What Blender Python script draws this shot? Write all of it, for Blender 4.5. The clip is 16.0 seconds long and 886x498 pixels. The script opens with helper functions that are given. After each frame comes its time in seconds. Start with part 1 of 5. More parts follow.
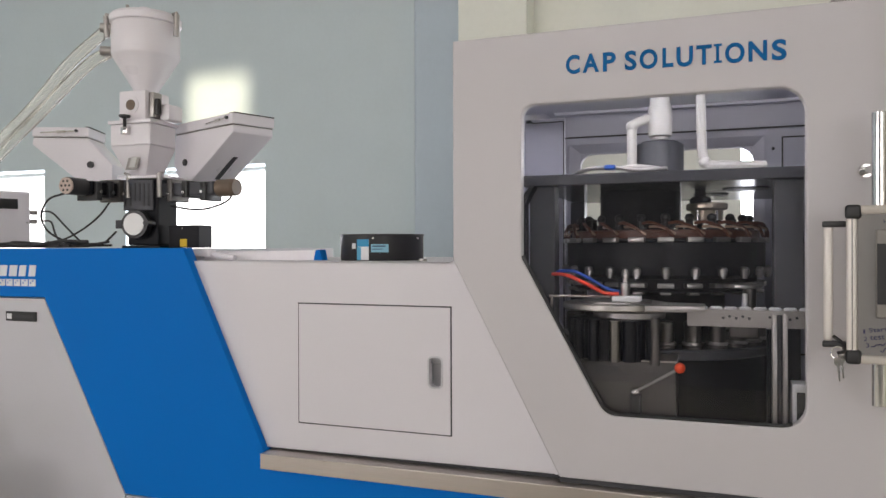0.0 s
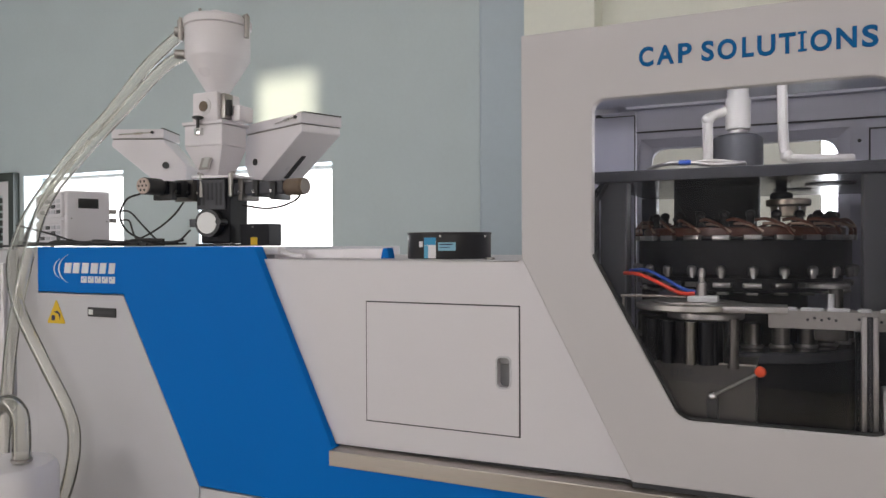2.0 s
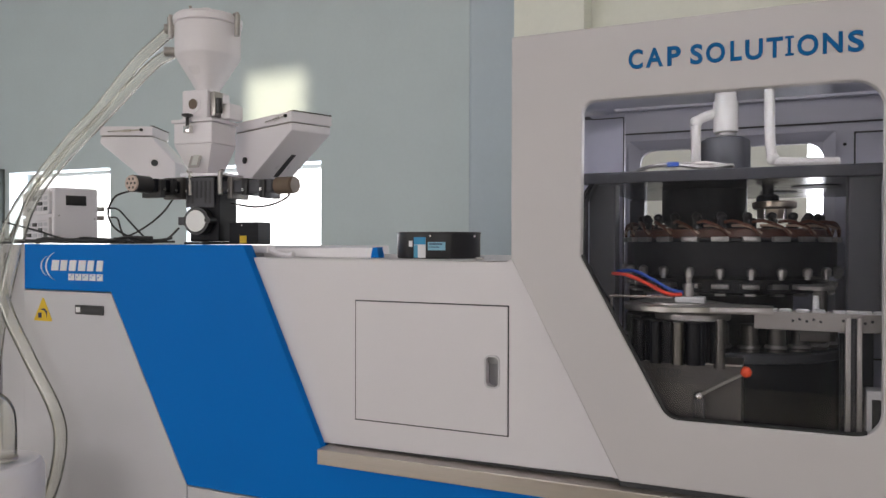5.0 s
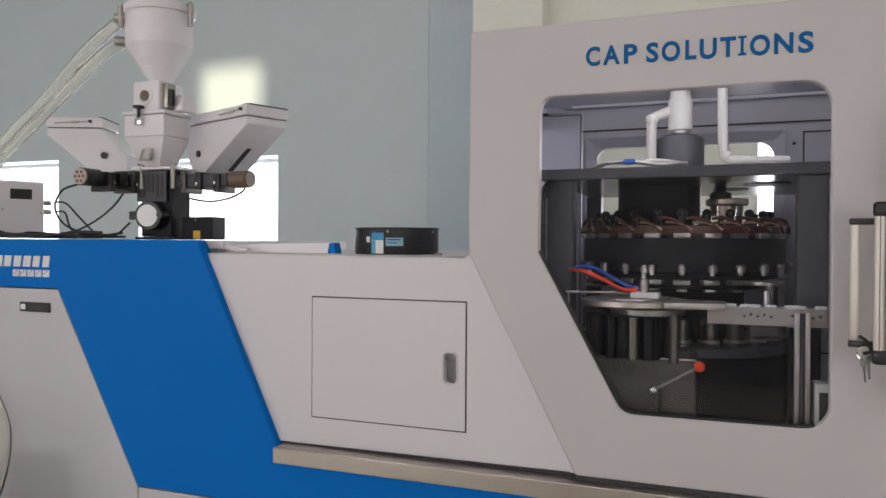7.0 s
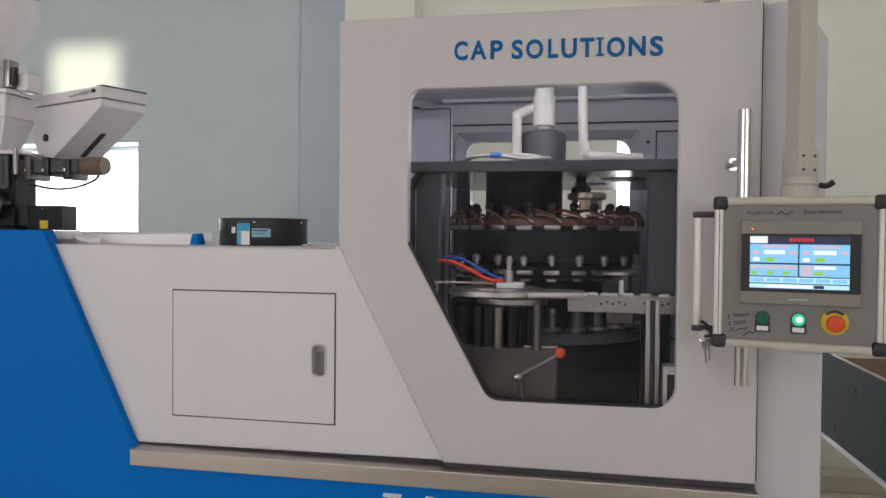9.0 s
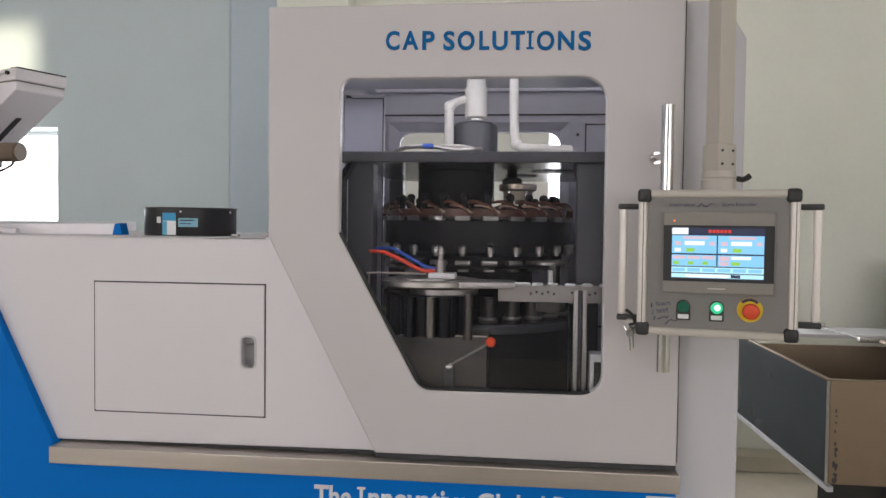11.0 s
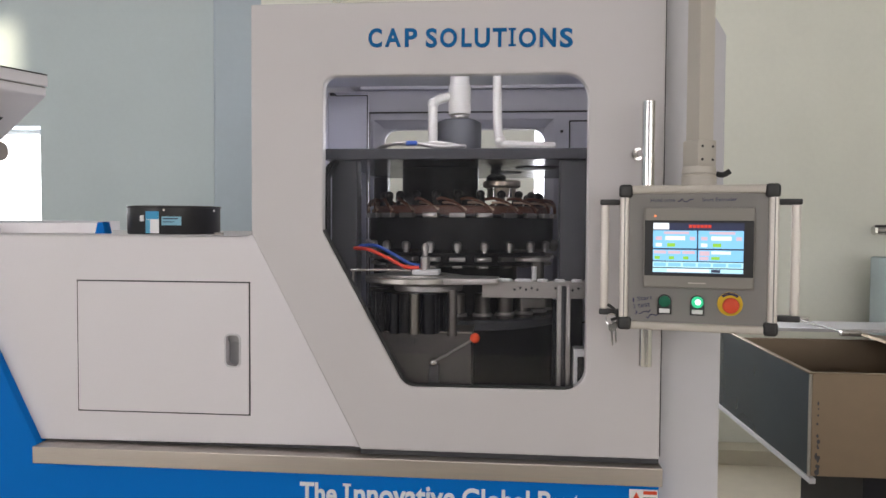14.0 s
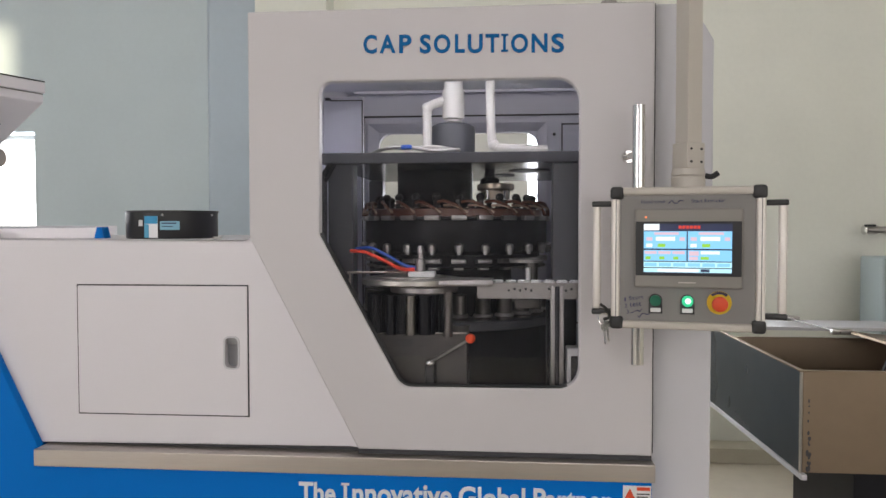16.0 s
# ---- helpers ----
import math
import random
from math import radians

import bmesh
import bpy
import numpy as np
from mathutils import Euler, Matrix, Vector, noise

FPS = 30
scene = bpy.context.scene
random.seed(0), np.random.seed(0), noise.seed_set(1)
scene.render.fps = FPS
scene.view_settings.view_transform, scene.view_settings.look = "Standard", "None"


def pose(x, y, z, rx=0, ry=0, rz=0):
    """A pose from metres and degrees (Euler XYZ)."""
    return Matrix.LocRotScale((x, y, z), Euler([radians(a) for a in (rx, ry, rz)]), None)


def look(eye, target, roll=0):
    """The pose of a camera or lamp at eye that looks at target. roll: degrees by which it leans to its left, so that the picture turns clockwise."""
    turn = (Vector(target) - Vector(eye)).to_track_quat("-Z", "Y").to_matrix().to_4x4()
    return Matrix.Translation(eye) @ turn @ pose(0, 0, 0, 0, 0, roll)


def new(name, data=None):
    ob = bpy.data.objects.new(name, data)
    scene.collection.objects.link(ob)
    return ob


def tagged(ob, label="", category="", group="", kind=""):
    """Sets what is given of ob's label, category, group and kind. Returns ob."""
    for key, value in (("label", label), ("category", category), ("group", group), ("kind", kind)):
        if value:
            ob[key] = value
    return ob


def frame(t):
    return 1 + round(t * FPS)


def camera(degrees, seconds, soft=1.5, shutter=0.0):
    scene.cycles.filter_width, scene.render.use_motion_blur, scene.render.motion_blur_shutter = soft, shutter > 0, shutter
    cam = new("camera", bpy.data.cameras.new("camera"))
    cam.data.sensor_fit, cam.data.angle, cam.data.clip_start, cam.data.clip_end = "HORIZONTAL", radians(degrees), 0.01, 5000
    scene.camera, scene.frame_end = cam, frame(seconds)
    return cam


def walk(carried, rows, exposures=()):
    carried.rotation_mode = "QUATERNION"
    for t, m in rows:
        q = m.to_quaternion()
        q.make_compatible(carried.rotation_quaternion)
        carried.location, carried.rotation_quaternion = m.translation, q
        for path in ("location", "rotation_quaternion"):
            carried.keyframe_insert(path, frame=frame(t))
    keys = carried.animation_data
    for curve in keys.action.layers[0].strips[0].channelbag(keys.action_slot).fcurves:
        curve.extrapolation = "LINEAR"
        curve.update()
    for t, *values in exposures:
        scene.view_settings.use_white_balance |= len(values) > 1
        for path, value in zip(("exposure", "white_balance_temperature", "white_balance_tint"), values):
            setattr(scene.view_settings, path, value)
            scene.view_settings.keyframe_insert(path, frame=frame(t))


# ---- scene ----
cam = camera(61.8, 16.0)
PATH = [
    (0, (0.623, -1.765, 1.579), (-0.068, 0.113, 1.575), -0.16),
    (0.5, (0.619, -1.762, 1.579), (-0.139, 0.091, 1.575), -0.24),
    (1, (0.615, -1.759, 1.581), (-0.2, 0.069, 1.571), -0.36),
    (1.5, (0.611, -1.758, 1.58), (-0.24, 0.054, 1.572), -0.37),
    (2, (0.606, -1.748, 1.584), (-0.245, 0.064, 1.571), -0.24),
    (2.5, (0.611, -1.758, 1.578), (-0.24, 0.055, 1.571), -0.2),
    (3, (0.609, -1.761, 1.579), (-0.237, 0.055, 1.572), -0.1),
    (5.5, (0.605, -1.754, 1.583), (-0.204, 0.077, 1.567), 0.18),
    (6, (0.604, -1.751, 1.582), (-0.188, 0.087, 1.563), 0.23),
    (6.5, (0.602, -1.748, 1.58), (-0.169, 0.099, 1.564), 0.32),
    (7, (0.603, -1.747, 1.582), (-0.115, 0.12, 1.559), 0.3),
    (7.5, (0.611, -1.752, 1.579), (-0.036, 0.141, 1.555), 0.32),
    (8, (0.61, -1.752, 1.578), (0.04, 0.168, 1.539), 0.29),
    (8.5, (0.613, -1.747, 1.578), (0.132, 0.196, 1.536), 0.34),
    (9, (0.615, -1.744, 1.576), (0.222, 0.217, 1.538), 0.5),
    (9.5, (0.615, -1.746, 1.577), (0.291, 0.227, 1.537), 0.55),
    (10, (0.616, -1.748, 1.576), (0.339, 0.232, 1.536), 0.65),
    (10.2, (0.619, -1.747, 1.577), (0.358, 0.236, 1.532), 0.7),
    (12.5, (0.628, -1.746, 1.578), (0.431, 0.243, 1.504), 0.47),
    (13, (0.633, -1.745, 1.576), (0.435, 0.242, 1.503), 0.4),
    (13.5, (0.633, -1.747, 1.576), (0.437, 0.241, 1.504), 0.35),
    (14, (0.634, -1.752, 1.576), (0.447, 0.238, 1.506), 0.33),
    (14.5, (0.634, -1.761, 1.576), (0.454, 0.23, 1.506), 0.25),
    (15, (0.634, -1.769, 1.576), (0.455, 0.22, 1.506), 0.14),
    (15.5, (0.634, -1.775, 1.576), (0.455, 0.215, 1.512), 0.01),
    (16, (0.634, -1.783, 1.576), (0.463, 0.208, 1.513), -0.08),
]
walk(cam, [(t, look(eye, target, roll)) for t, eye, target, roll in PATH], exposures=[(0, 0.58), (1.5, 0.44), (3, 0.37), (8, 0.37), (10, 0.41), (12.5, 0.61), (16, 0.62)])

# ---- world and light ----
world = bpy.data.worlds.new("sky")
scene.world = world
world.use_nodes = True
sky = world.node_tree.nodes.new("ShaderNodeTexSky")
sky.sky_type, sky.sun_disc = "NISHITA", False
sky.sun_elevation, sky.sun_rotation = radians(7), radians(187)
world.node_tree.nodes["Background"].inputs["Strength"].default_value = 0.1
world.node_tree.links.new(sky.outputs[0], world.node_tree.nodes["Background"].inputs["Color"])

SUN_WAY = Vector((-0.12, 0.985, -0.12)).normalized()
sun = new("sun", bpy.data.lights.new("sun", "SUN"))
sun.data.energy, sun.data.angle, sun.data.color = 3.0, radians(1.2), (1.0, 0.87, 0.62)
sun.matrix_world = Matrix.Translation((0, -12, 8)) @ SUN_WAY.to_track_quat("-Z", "Y").to_matrix().to_4x4()


def window_lamp(name, at, way, sx, sy, power, color):
    """Daylight that enters at a window's opening."""
    lamp = new(name, bpy.data.lights.new(name, "AREA"))
    lamp.data.shape, lamp.data.size, lamp.data.size_y = "RECTANGLE", sx, sy
    lamp.data.energy, lamp.data.color = power, color
    lamp.matrix_world = Matrix.Translation(at) @ Vector(way).to_track_quat("-Z", "Y").to_matrix().to_4x4()
    return lamp


ROOM = (-9.0, 7.0, -7.0, 3.4, 5.4)       # x0, x1, y0, y1, height
BACK_WINDOWS = [(-6.65, -5.21, 1.05, 2.31), (-4.26, -2.82, 1.05, 2.27), (0.78, 1.95, 1.05, 2.27)]
# the front wall's windows are unseen, added to light the machine's face
UNSEEN_WINDOWS = [(-7.6, -5.4, 1.0, 3.2, 30), (-4.4, -2.2, 1.0, 3.2, 33), (2.2, 4.4, 1.0, 3.2, 10), (4.9, 6.7, 1.0, 3.2, 12), (-1.4, 1.8, 3.7, 4.9, 15)]
for x0, x1, z0, z1, power in UNSEEN_WINDOWS:
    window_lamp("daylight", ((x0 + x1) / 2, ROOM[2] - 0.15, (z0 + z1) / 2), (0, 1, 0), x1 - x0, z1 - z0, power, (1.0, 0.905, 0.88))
for x0, x1, z0, z1 in BACK_WINDOWS:
    window_lamp("daylight", ((x0 + x1) / 2, ROOM[3] + 0.2, (z0 + z1) / 2), (0, -1, 0), x1 - x0, z1 - z0, 23, (0.90, 0.92, 1.0))


# ---- materials ----
def mat(name, color, rough=0.5, metal=0.0, grain=0.04, scale=40.0, blotch=0.06, bump=0.0, coat=0.0, spec=0.5, stretch=(1, 1, 1), rough_var=0.08):
    """A surface with fine grain, broad blotches, uneven gloss and a fine relief, at true size."""
    m = bpy.data.materials.new(name)
    m.use_nodes = True
    nt = m.node_tree
    n, link = nt.nodes, nt.links.new
    p = n["Principled BSDF"]
    p.inputs["Metallic"].default_value = metal
    p.inputs["Coat Weight"].default_value = coat
    p.inputs["Specular IOR Level"].default_value = spec
    co = n.new("ShaderNodeTexCoord")
    mp = n.new("ShaderNodeMapping")
    mp.inputs["Scale"].default_value = stretch
    link(co.outputs["Object"], mp.inputs["Vector"])
    fine = n.new("ShaderNodeTexNoise")
    fine.inputs["Scale"].default_value, fine.inputs["Detail"].default_value = scale, 6
    broad = n.new("ShaderNodeTexNoise")
    broad.inputs["Scale"].default_value, broad.inputs["Detail"].default_value = 2.3, 3
    link(mp.outputs[0], fine.inputs["Vector"])
    link(mp.outputs[0], broad.inputs["Vector"])
    add = n.new("ShaderNodeMath")
    add.operation = "MULTIPLY_ADD"
    link(fine.outputs[0], add.inputs[0])
    add.inputs[1].default_value = 2 * grain
    add.inputs[2].default_value = 1 - grain - blotch
    add2 = n.new("ShaderNodeMath")
    add2.operation = "MULTIPLY_ADD"
    link(broad.outputs[0], add2.inputs[0])
    add2.inputs[1].default_value = 2 * blotch
    link(add.outputs[0], add2.inputs[2])
    mul = n.new("ShaderNodeVectorMath")
    mul.operation = "SCALE"
    mul.inputs[0].default_value = color
    link(add2.outputs[0], mul.inputs["Scale"])
    link(mul.outputs[0], p.inputs["Base Color"])
    rr = n.new("ShaderNodeMath")
    rr.operation = "MULTIPLY_ADD"
    link(broad.outputs[0], rr.inputs[0])
    rr.inputs[1].default_value, rr.inputs[2].default_value = 2 * rough_var, rough - rough_var
    link(rr.outputs[0], p.inputs["Roughness"])
    if bump:
        b = n.new("ShaderNodeBump")
        b.inputs["Strength"].default_value, b.inputs["Distance"].default_value = bump, 0.002
        link(fine.outputs[0], b.inputs["Height"])
        link(b.outputs[0], p.inputs["Normal"])
    return m


def glow(name, color, strength):
    m = bpy.data.materials.new(name)
    m.use_nodes = True
    p = m.node_tree.nodes["Principled BSDF"]
    p.inputs["Base Color"].default_value = (0.02, 0.02, 0.02, 1)
    p.inputs["Emission Color"].default_value = (*color, 1)
    p.inputs["Emission Strength"].default_value = strength * 0.75
    return m


def clear(name, color, ior, rough=0.0):
    m = bpy.data.materials.new(name)
    m.use_nodes = True
    p = m.node_tree.nodes["Principled BSDF"]
    p.inputs["Base Color"].default_value = (*color, 1)
    p.inputs["Transmission Weight"].default_value = 1
    p.inputs["Roughness"].default_value = rough
    p.inputs["IOR"].default_value = ior
    return m


M_WHITE = mat("powder_coat_white", (0.72, 0.697, 0.728), 0.45, grain=0.015, scale=300, blotch=0.03, bump=0.05)
M_GREYW = mat("powder_coat_grey_white", (0.575, 0.57, 0.60), 0.45, grain=0.015, scale=300, blotch=0.03, bump=0.05)
M_LAV = mat("inner_lavender_paint", (0.62, 0.62, 0.71), 0.5, grain=0.03, scale=200, blotch=0.05)
M_CAB = mat("powder_coat_warm_white", (0.58, 0.557, 0.57), 0.42, grain=0.015, scale=300, blotch=0.04, bump=0.05)
M_BLUE = mat("powder_coat_blue", (0.0, 0.165, 0.58), 0.5, grain=0.03, scale=300, blotch=0.05, bump=0.05, spec=0.1)
M_TEXT = mat("blue_lettering", (0.0, 0.115, 0.32), 0.55, blotch=0.02, spec=0.2)
M_TEXTW = mat("white_lettering", (0.75, 0.77, 0.8), 0.5, blotch=0.02)
M_STEEL = mat("brushed_steel", (0.50, 0.46, 0.42), 0.36, 1.0, grain=0.12, scale=60, blotch=0.08, stretch=(0.5, 30, 30))
M_STEELD = mat("worn_steel", (0.42, 0.40, 0.38), 0.4, 1.0, grain=0.15, scale=50, blotch=0.15)
M_CHROME = mat("polished_steel", (0.75, 0.74, 0.72), 0.16, 1.0, grain=0.03, blotch=0.05, rough_var=0.05)
M_ALU = mat("anodised_aluminium", (0.78, 0.74, 0.70), 0.55, 0.55, grain=0.04, scale=80, blotch=0.05, stretch=(20, 20, 0.5))
M_BLACK = mat("black_oxide", (0.008, 0.0085, 0.012), 0.48, grain=0.2, scale=60, blotch=0.2, bump=0.05, spec=0.22)
M_FRAME = mat("dark_grey_frame", (0.062, 0.064, 0.075), 0.5, grain=0.1, scale=80, blotch=0.1, bump=0.06)
M_PLATE = mat("ground_dark_plate", (0.06, 0.062, 0.072), 0.24, grain=0.1, scale=80, blotch=0.1, spec=0.7)
M_PLAST = mat("black_plastic", (0.02, 0.02, 0.021), 0.4, grain=0.1, blotch=0.1)
M_RUBBER = mat("black_cable_rubber", (0.012, 0.012, 0.013), 0.5, blotch=0.1)
M_BROWN = mat("brown_hose", (0.11, 0.036, 0.02), 0.4, grain=0.25, scale=40, blotch=0.2)
M_RED = mat("red_plastic", (0.7, 0.07, 0.02), 0.5, blotch=0.04)
M_REDH = mat("red_hose", (0.75, 0.06, 0.03), 0.35, blotch=0.04)
M_BLUEH = mat("blue_hose", (0.03, 0.10, 0.45), 0.35, blotch=0.04)
M_YEL = mat("yellow_sticker", (0.75, 0.5, 0.02), 0.5, blotch=0.04)
M_PIPE = mat("white_foam_pipe", (0.66, 0.64, 0.60), 0.6, grain=0.05, scale=60, blotch=0.08, bump=0.3)
M_HOPPER = mat("white_hopper_paint", (0.82, 0.79, 0.82), 0.3, grain=0.015, scale=120, blotch=0.03, coat=0.2)
M_HMI = mat("grey_panel_plate", (0.215, 0.205, 0.198), 0.45, grain=0.04, scale=300, blotch=0.04, bump=0.04)
M_BEZEL = mat("bezel_plastic", (0.25, 0.235, 0.215), 0.4, grain=0.03, scale=300, blotch=0.02)
M_BOOM = mat("beige_boom", (0.52, 0.485, 0.435), 0.45, grain=0.03, scale=200, blotch=0.04)
M_WALL = mat("pale_blue_plaster", (0.585, 0.665, 0.69), 0.85, grain=0.03, scale=30, blotch=0.05, bump=0.1)
M_WALLB = mat("blue_shade_plaster", (0.51, 0.59, 0.655), 0.85, grain=0.03, scale=30, blotch=0.05, bump=0.1)
M_WALLR = mat("off_white_plaster", (0.86, 0.87, 0.79), 0.85, grain=0.03, scale=30, blotch=0.05, bump=0.1)
# for the unseen front wall, kept dark so the cabinet glass mirrors little
M_WALLF = mat("unseen_wall_grey", (0.27, 0.28, 0.29), 0.85, grain=0.03, scale=30, blotch=0.08)
M_CEIL = mat("white_ceiling", (0.75, 0.75, 0.74), 0.9, blotch=0.04)
M_FLOOR = mat("grey_epoxy_floor", (0.62, 0.56, 0.46), 0.4, grain=0.08, scale=12, blotch=0.12, bump=0.05)
M_CREAM = mat("cream_skirting", (0.6, 0.56, 0.46), 0.6, blotch=0.1)
M_GLASS = clear("glass", (0.91, 0.91, 0.935), 1.44)
# pale uneven haze mixed into the pane for the room's reflection
gn, glink = M_GLASS.node_tree.nodes, M_GLASS.node_tree.links.new
haze, haze_mix, haze_noise = gn.new("ShaderNodeBsdfDiffuse"), gn.new("ShaderNodeMixShader"), gn.new("ShaderNodeTexNoise")
amount = gn.new("ShaderNodeMath")
haze_noise.inputs["Scale"].default_value, haze_noise.inputs["Detail"].default_value = 5.0, 6
amount.operation, amount.inputs[1].default_value = "MULTIPLY", 0.006
haze.inputs[0].default_value = (0.75, 0.76, 0.82, 1)
for o, i in ((haze_noise.outputs[0], amount.inputs[0]), (amount.outputs[0], haze_mix.inputs[0]), (gn["Principled BSDF"].outputs[0], haze_mix.inputs[1]), (haze.outputs[0], haze_mix.inputs[2]), (haze_mix.outputs[0], gn["Material Output"].inputs[0])):
    glink(o, i)
M_HOSE = bpy.data.materials.new("clear_pvc_hose")
M_HOSE.use_nodes = True
hn = M_HOSE.node_tree.nodes
hn.remove(hn["Principled BSDF"])
see, milk, gloss, fres = hn.new("ShaderNodeBsdfTransparent"), hn.new("ShaderNodeBsdfDiffuse"), hn.new("ShaderNodeBsdfGlossy"), hn.new("ShaderNodeFresnel")
cloudy, coated = hn.new("ShaderNodeMixShader"), hn.new("ShaderNodeMixShader")
see.inputs[0].default_value, gloss.inputs[0].default_value, milk.inputs[0].default_value = (0.98, 0.98, 0.965, 1), (1.0, 1.0, 0.97, 1), (0.9, 0.9, 0.86, 1)
gloss.inputs["Roughness"].default_value, fres.inputs[0].default_value, cloudy.inputs[0].default_value = 0.15, 1.33, 0.11
for o, s in ((see.outputs[0], cloudy.inputs[1]), (milk.outputs[0], cloudy.inputs[2]), (fres.outputs[0], coated.inputs[0]), (cloudy.outputs[0], coated.inputs[1]), (gloss.outputs[0], coated.inputs[2]), (coated.outputs[0], hn["Material Output"].inputs[0])):
    M_HOSE.node_tree.links.new(o, s)
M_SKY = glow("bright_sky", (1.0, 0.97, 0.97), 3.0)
# reflections put into the bin's colours: tan here, dark blue on the side sheet
M_BIN = mat("galvanised_sheet", (0.23, 0.178, 0.128), 0.45, 1.0, grain=0.05, scale=20, blotch=0.12)
M_BIND = mat("blue_reflection_sheet", (0.010, 0.027, 0.052), 0.28, 0.7, grain=0.05, scale=20, blotch=0.15)
M_DULL = mat("dull_steel_sheet", (0.13, 0.122, 0.116), 0.45, 0.8, grain=0.15, scale=40, blotch=0.25)
M_CAP = mat("white_cap_plastic", (0.8, 0.8, 0.8), 0.35, blotch=0.02)
M_INK = mat("marker_ink", (0.03, 0.03, 0.09), 0.6)
M_SEAM = mat("dark_joint", (0.05, 0.05, 0.055), 0.7)
M_DARKGRN = mat("dark_green_frame", (0.05, 0.06, 0.055), 0.5)
M_TOOL = mat("oiled_tool_steel", (0.15, 0.14, 0.13), 0.38, 1.0, grain=0.2, scale=60, blotch=0.2)
M_FANEND = mat("pale_motor_end_cap", (0.60, 0.48, 0.42), 0.55, grain=0.12, scale=90, blotch=0.1)
M_BROWNM = mat("brown_motor", (0.16, 0.115, 0.08), 0.45, grain=0.15, blotch=0.15)
M_SIGHT = mat("frosted_sight_glass", (0.6, 0.6, 0.58), 0.25, blotch=0.1, coat=0.4)
M_LBLUE = mat("pale_blue_label", (0.25, 0.5, 0.62), 0.5, blotch=0.1)

# ---- building helpers ----
BASE = {}


def B():
    return bmesh.new()


def box(bm, x0, x1, y0, y1, z0, z1, bev=0.0, seg=2):
    m = Matrix.Translation(((x0 + x1) / 2, (y0 + y1) / 2, (z0 + z1) / 2)) @ Matrix.Diagonal((x1 - x0, y1 - y0, z1 - z0, 1))
    vs = bmesh.ops.create_cube(bm, size=1, matrix=m)["verts"]
    if bev:
        es = list({e for v in vs for e in v.link_edges})
        bmesh.ops.bevel(bm, geom=es, offset=bev, segments=seg, affect="EDGES", profile=0.5)
    return bm


def cyl(bm, a, b, r, r2=None, seg=24):
    a, b = Vector(a), Vector(b)
    m = Matrix.Translation((a + b) / 2) @ (b - a).to_track_quat("Z", "Y").to_matrix().to_4x4()
    bmesh.ops.create_cone(bm, cap_ends=True, segments=seg, radius1=r, radius2=r if r2 is None else r2, depth=(b - a).length, matrix=m)
    return bm


def ball(bm, c, r, sx=1, sy=1, sz=1, u=20, v=12):
    bmesh.ops.create_uvsphere(bm, u_segments=u, v_segments=v, radius=r, matrix=Matrix.Translation(c) @ Matrix.Diagonal((sx, sy, sz, 1)))
    return bm


def lathe(bm, c, profile, seg=40):
    """A turned body about the upright axis through c; profile of (radius, height)."""
    rings = []
    for r, z in profile:
        rings.append([bm.verts.new((c[0] + r * math.cos(2 * math.pi * i / seg), c[1] + r * math.sin(2 * math.pi * i / seg), c[2] + z)) for i in range(seg)])
    for a, b in zip(rings, rings[1:]):
        for i in range(seg):
            j = (i + 1) % seg
            bm.faces.new((a[i], a[j], b[j], b[i]))
    bm.faces.new(rings[0][::-1])
    bm.faces.new(rings[-1])
    return bm


def fillet(pts, radii, n=6):
    """A polygon with its corners rounded."""
    out = []
    k = len(pts)
    for i in range(k):
        p, a, b = Vector(pts[i]), Vector(pts[i - 1]), Vector(pts[(i + 1) % k])
        r = radii[i] if isinstance(radii, (list, tuple)) else radii
        if r <= 0:
            out.append(tuple(p))
            continue
        u, v = (a - p).normalized(), (b - p).normalized()
        half = u.angle(v) / 2
        d = r / math.tan(half)
        c = p + (u + v).normalized() * (r / math.sin(half))
        s, e = p + u * d - c, p + v * d - c
        for j in range(n + 1):
            w = s.lerp(e, j / n)
            out.append(tuple(c + w.normalized() * r))
    return out


def prism(bm, pts, lo, hi, holes=(), axis="y"):
    """A sheet of a flat outline, with holes, between two depths."""
    def place(u, v, d):
        return (u, d, v) if axis == "y" else ((d, u, v) if axis == "x" else (u, v, d))
    edges = []
    for loop in (pts, *holes):
        vs = [bm.verts.new(place(u, v, lo)) for u, v in loop]
        edges += [bm.edges.new((vs[i], vs[(i + 1) % len(vs)])) for i in range(len(vs))]
    fs = [f for f in bmesh.ops.triangle_fill(bm, use_beauty=True, use_dissolve=False, edges=edges)["geom"] if isinstance(f, bmesh.types.BMFace)]
    new_geom = bmesh.ops.extrude_face_region(bm, geom=fs)["geom"]
    step = Vector(place(0, 0, hi - lo))
    bmesh.ops.translate(bm, vec=step, verts=[g for g in new_geom if isinstance(g, bmesh.types.BMVert)])
    bmesh.ops.recalc_face_normals(bm, faces=bm.faces[:])
    return bm


def smooth_path(pts, n=6):
    """A smooth line through the points."""
    p = [Vector(q) for q in pts]
    p = [2 * p[0] - p[1]] + p + [2 * p[-1] - p[-2]]
    out = []
    for i in range(1, len(p) - 2):
        a, b, c, d = p[i - 1:i + 3]
        for j in range(n):
            t = j / n
            out.append(0.5 * (2 * b + (c - a) * t + (2 * a - 5 * b + 4 * c - d) * t * t + (3 * b - a - 3 * c + d) * t ** 3))
    out.append(p[-2])
    return out


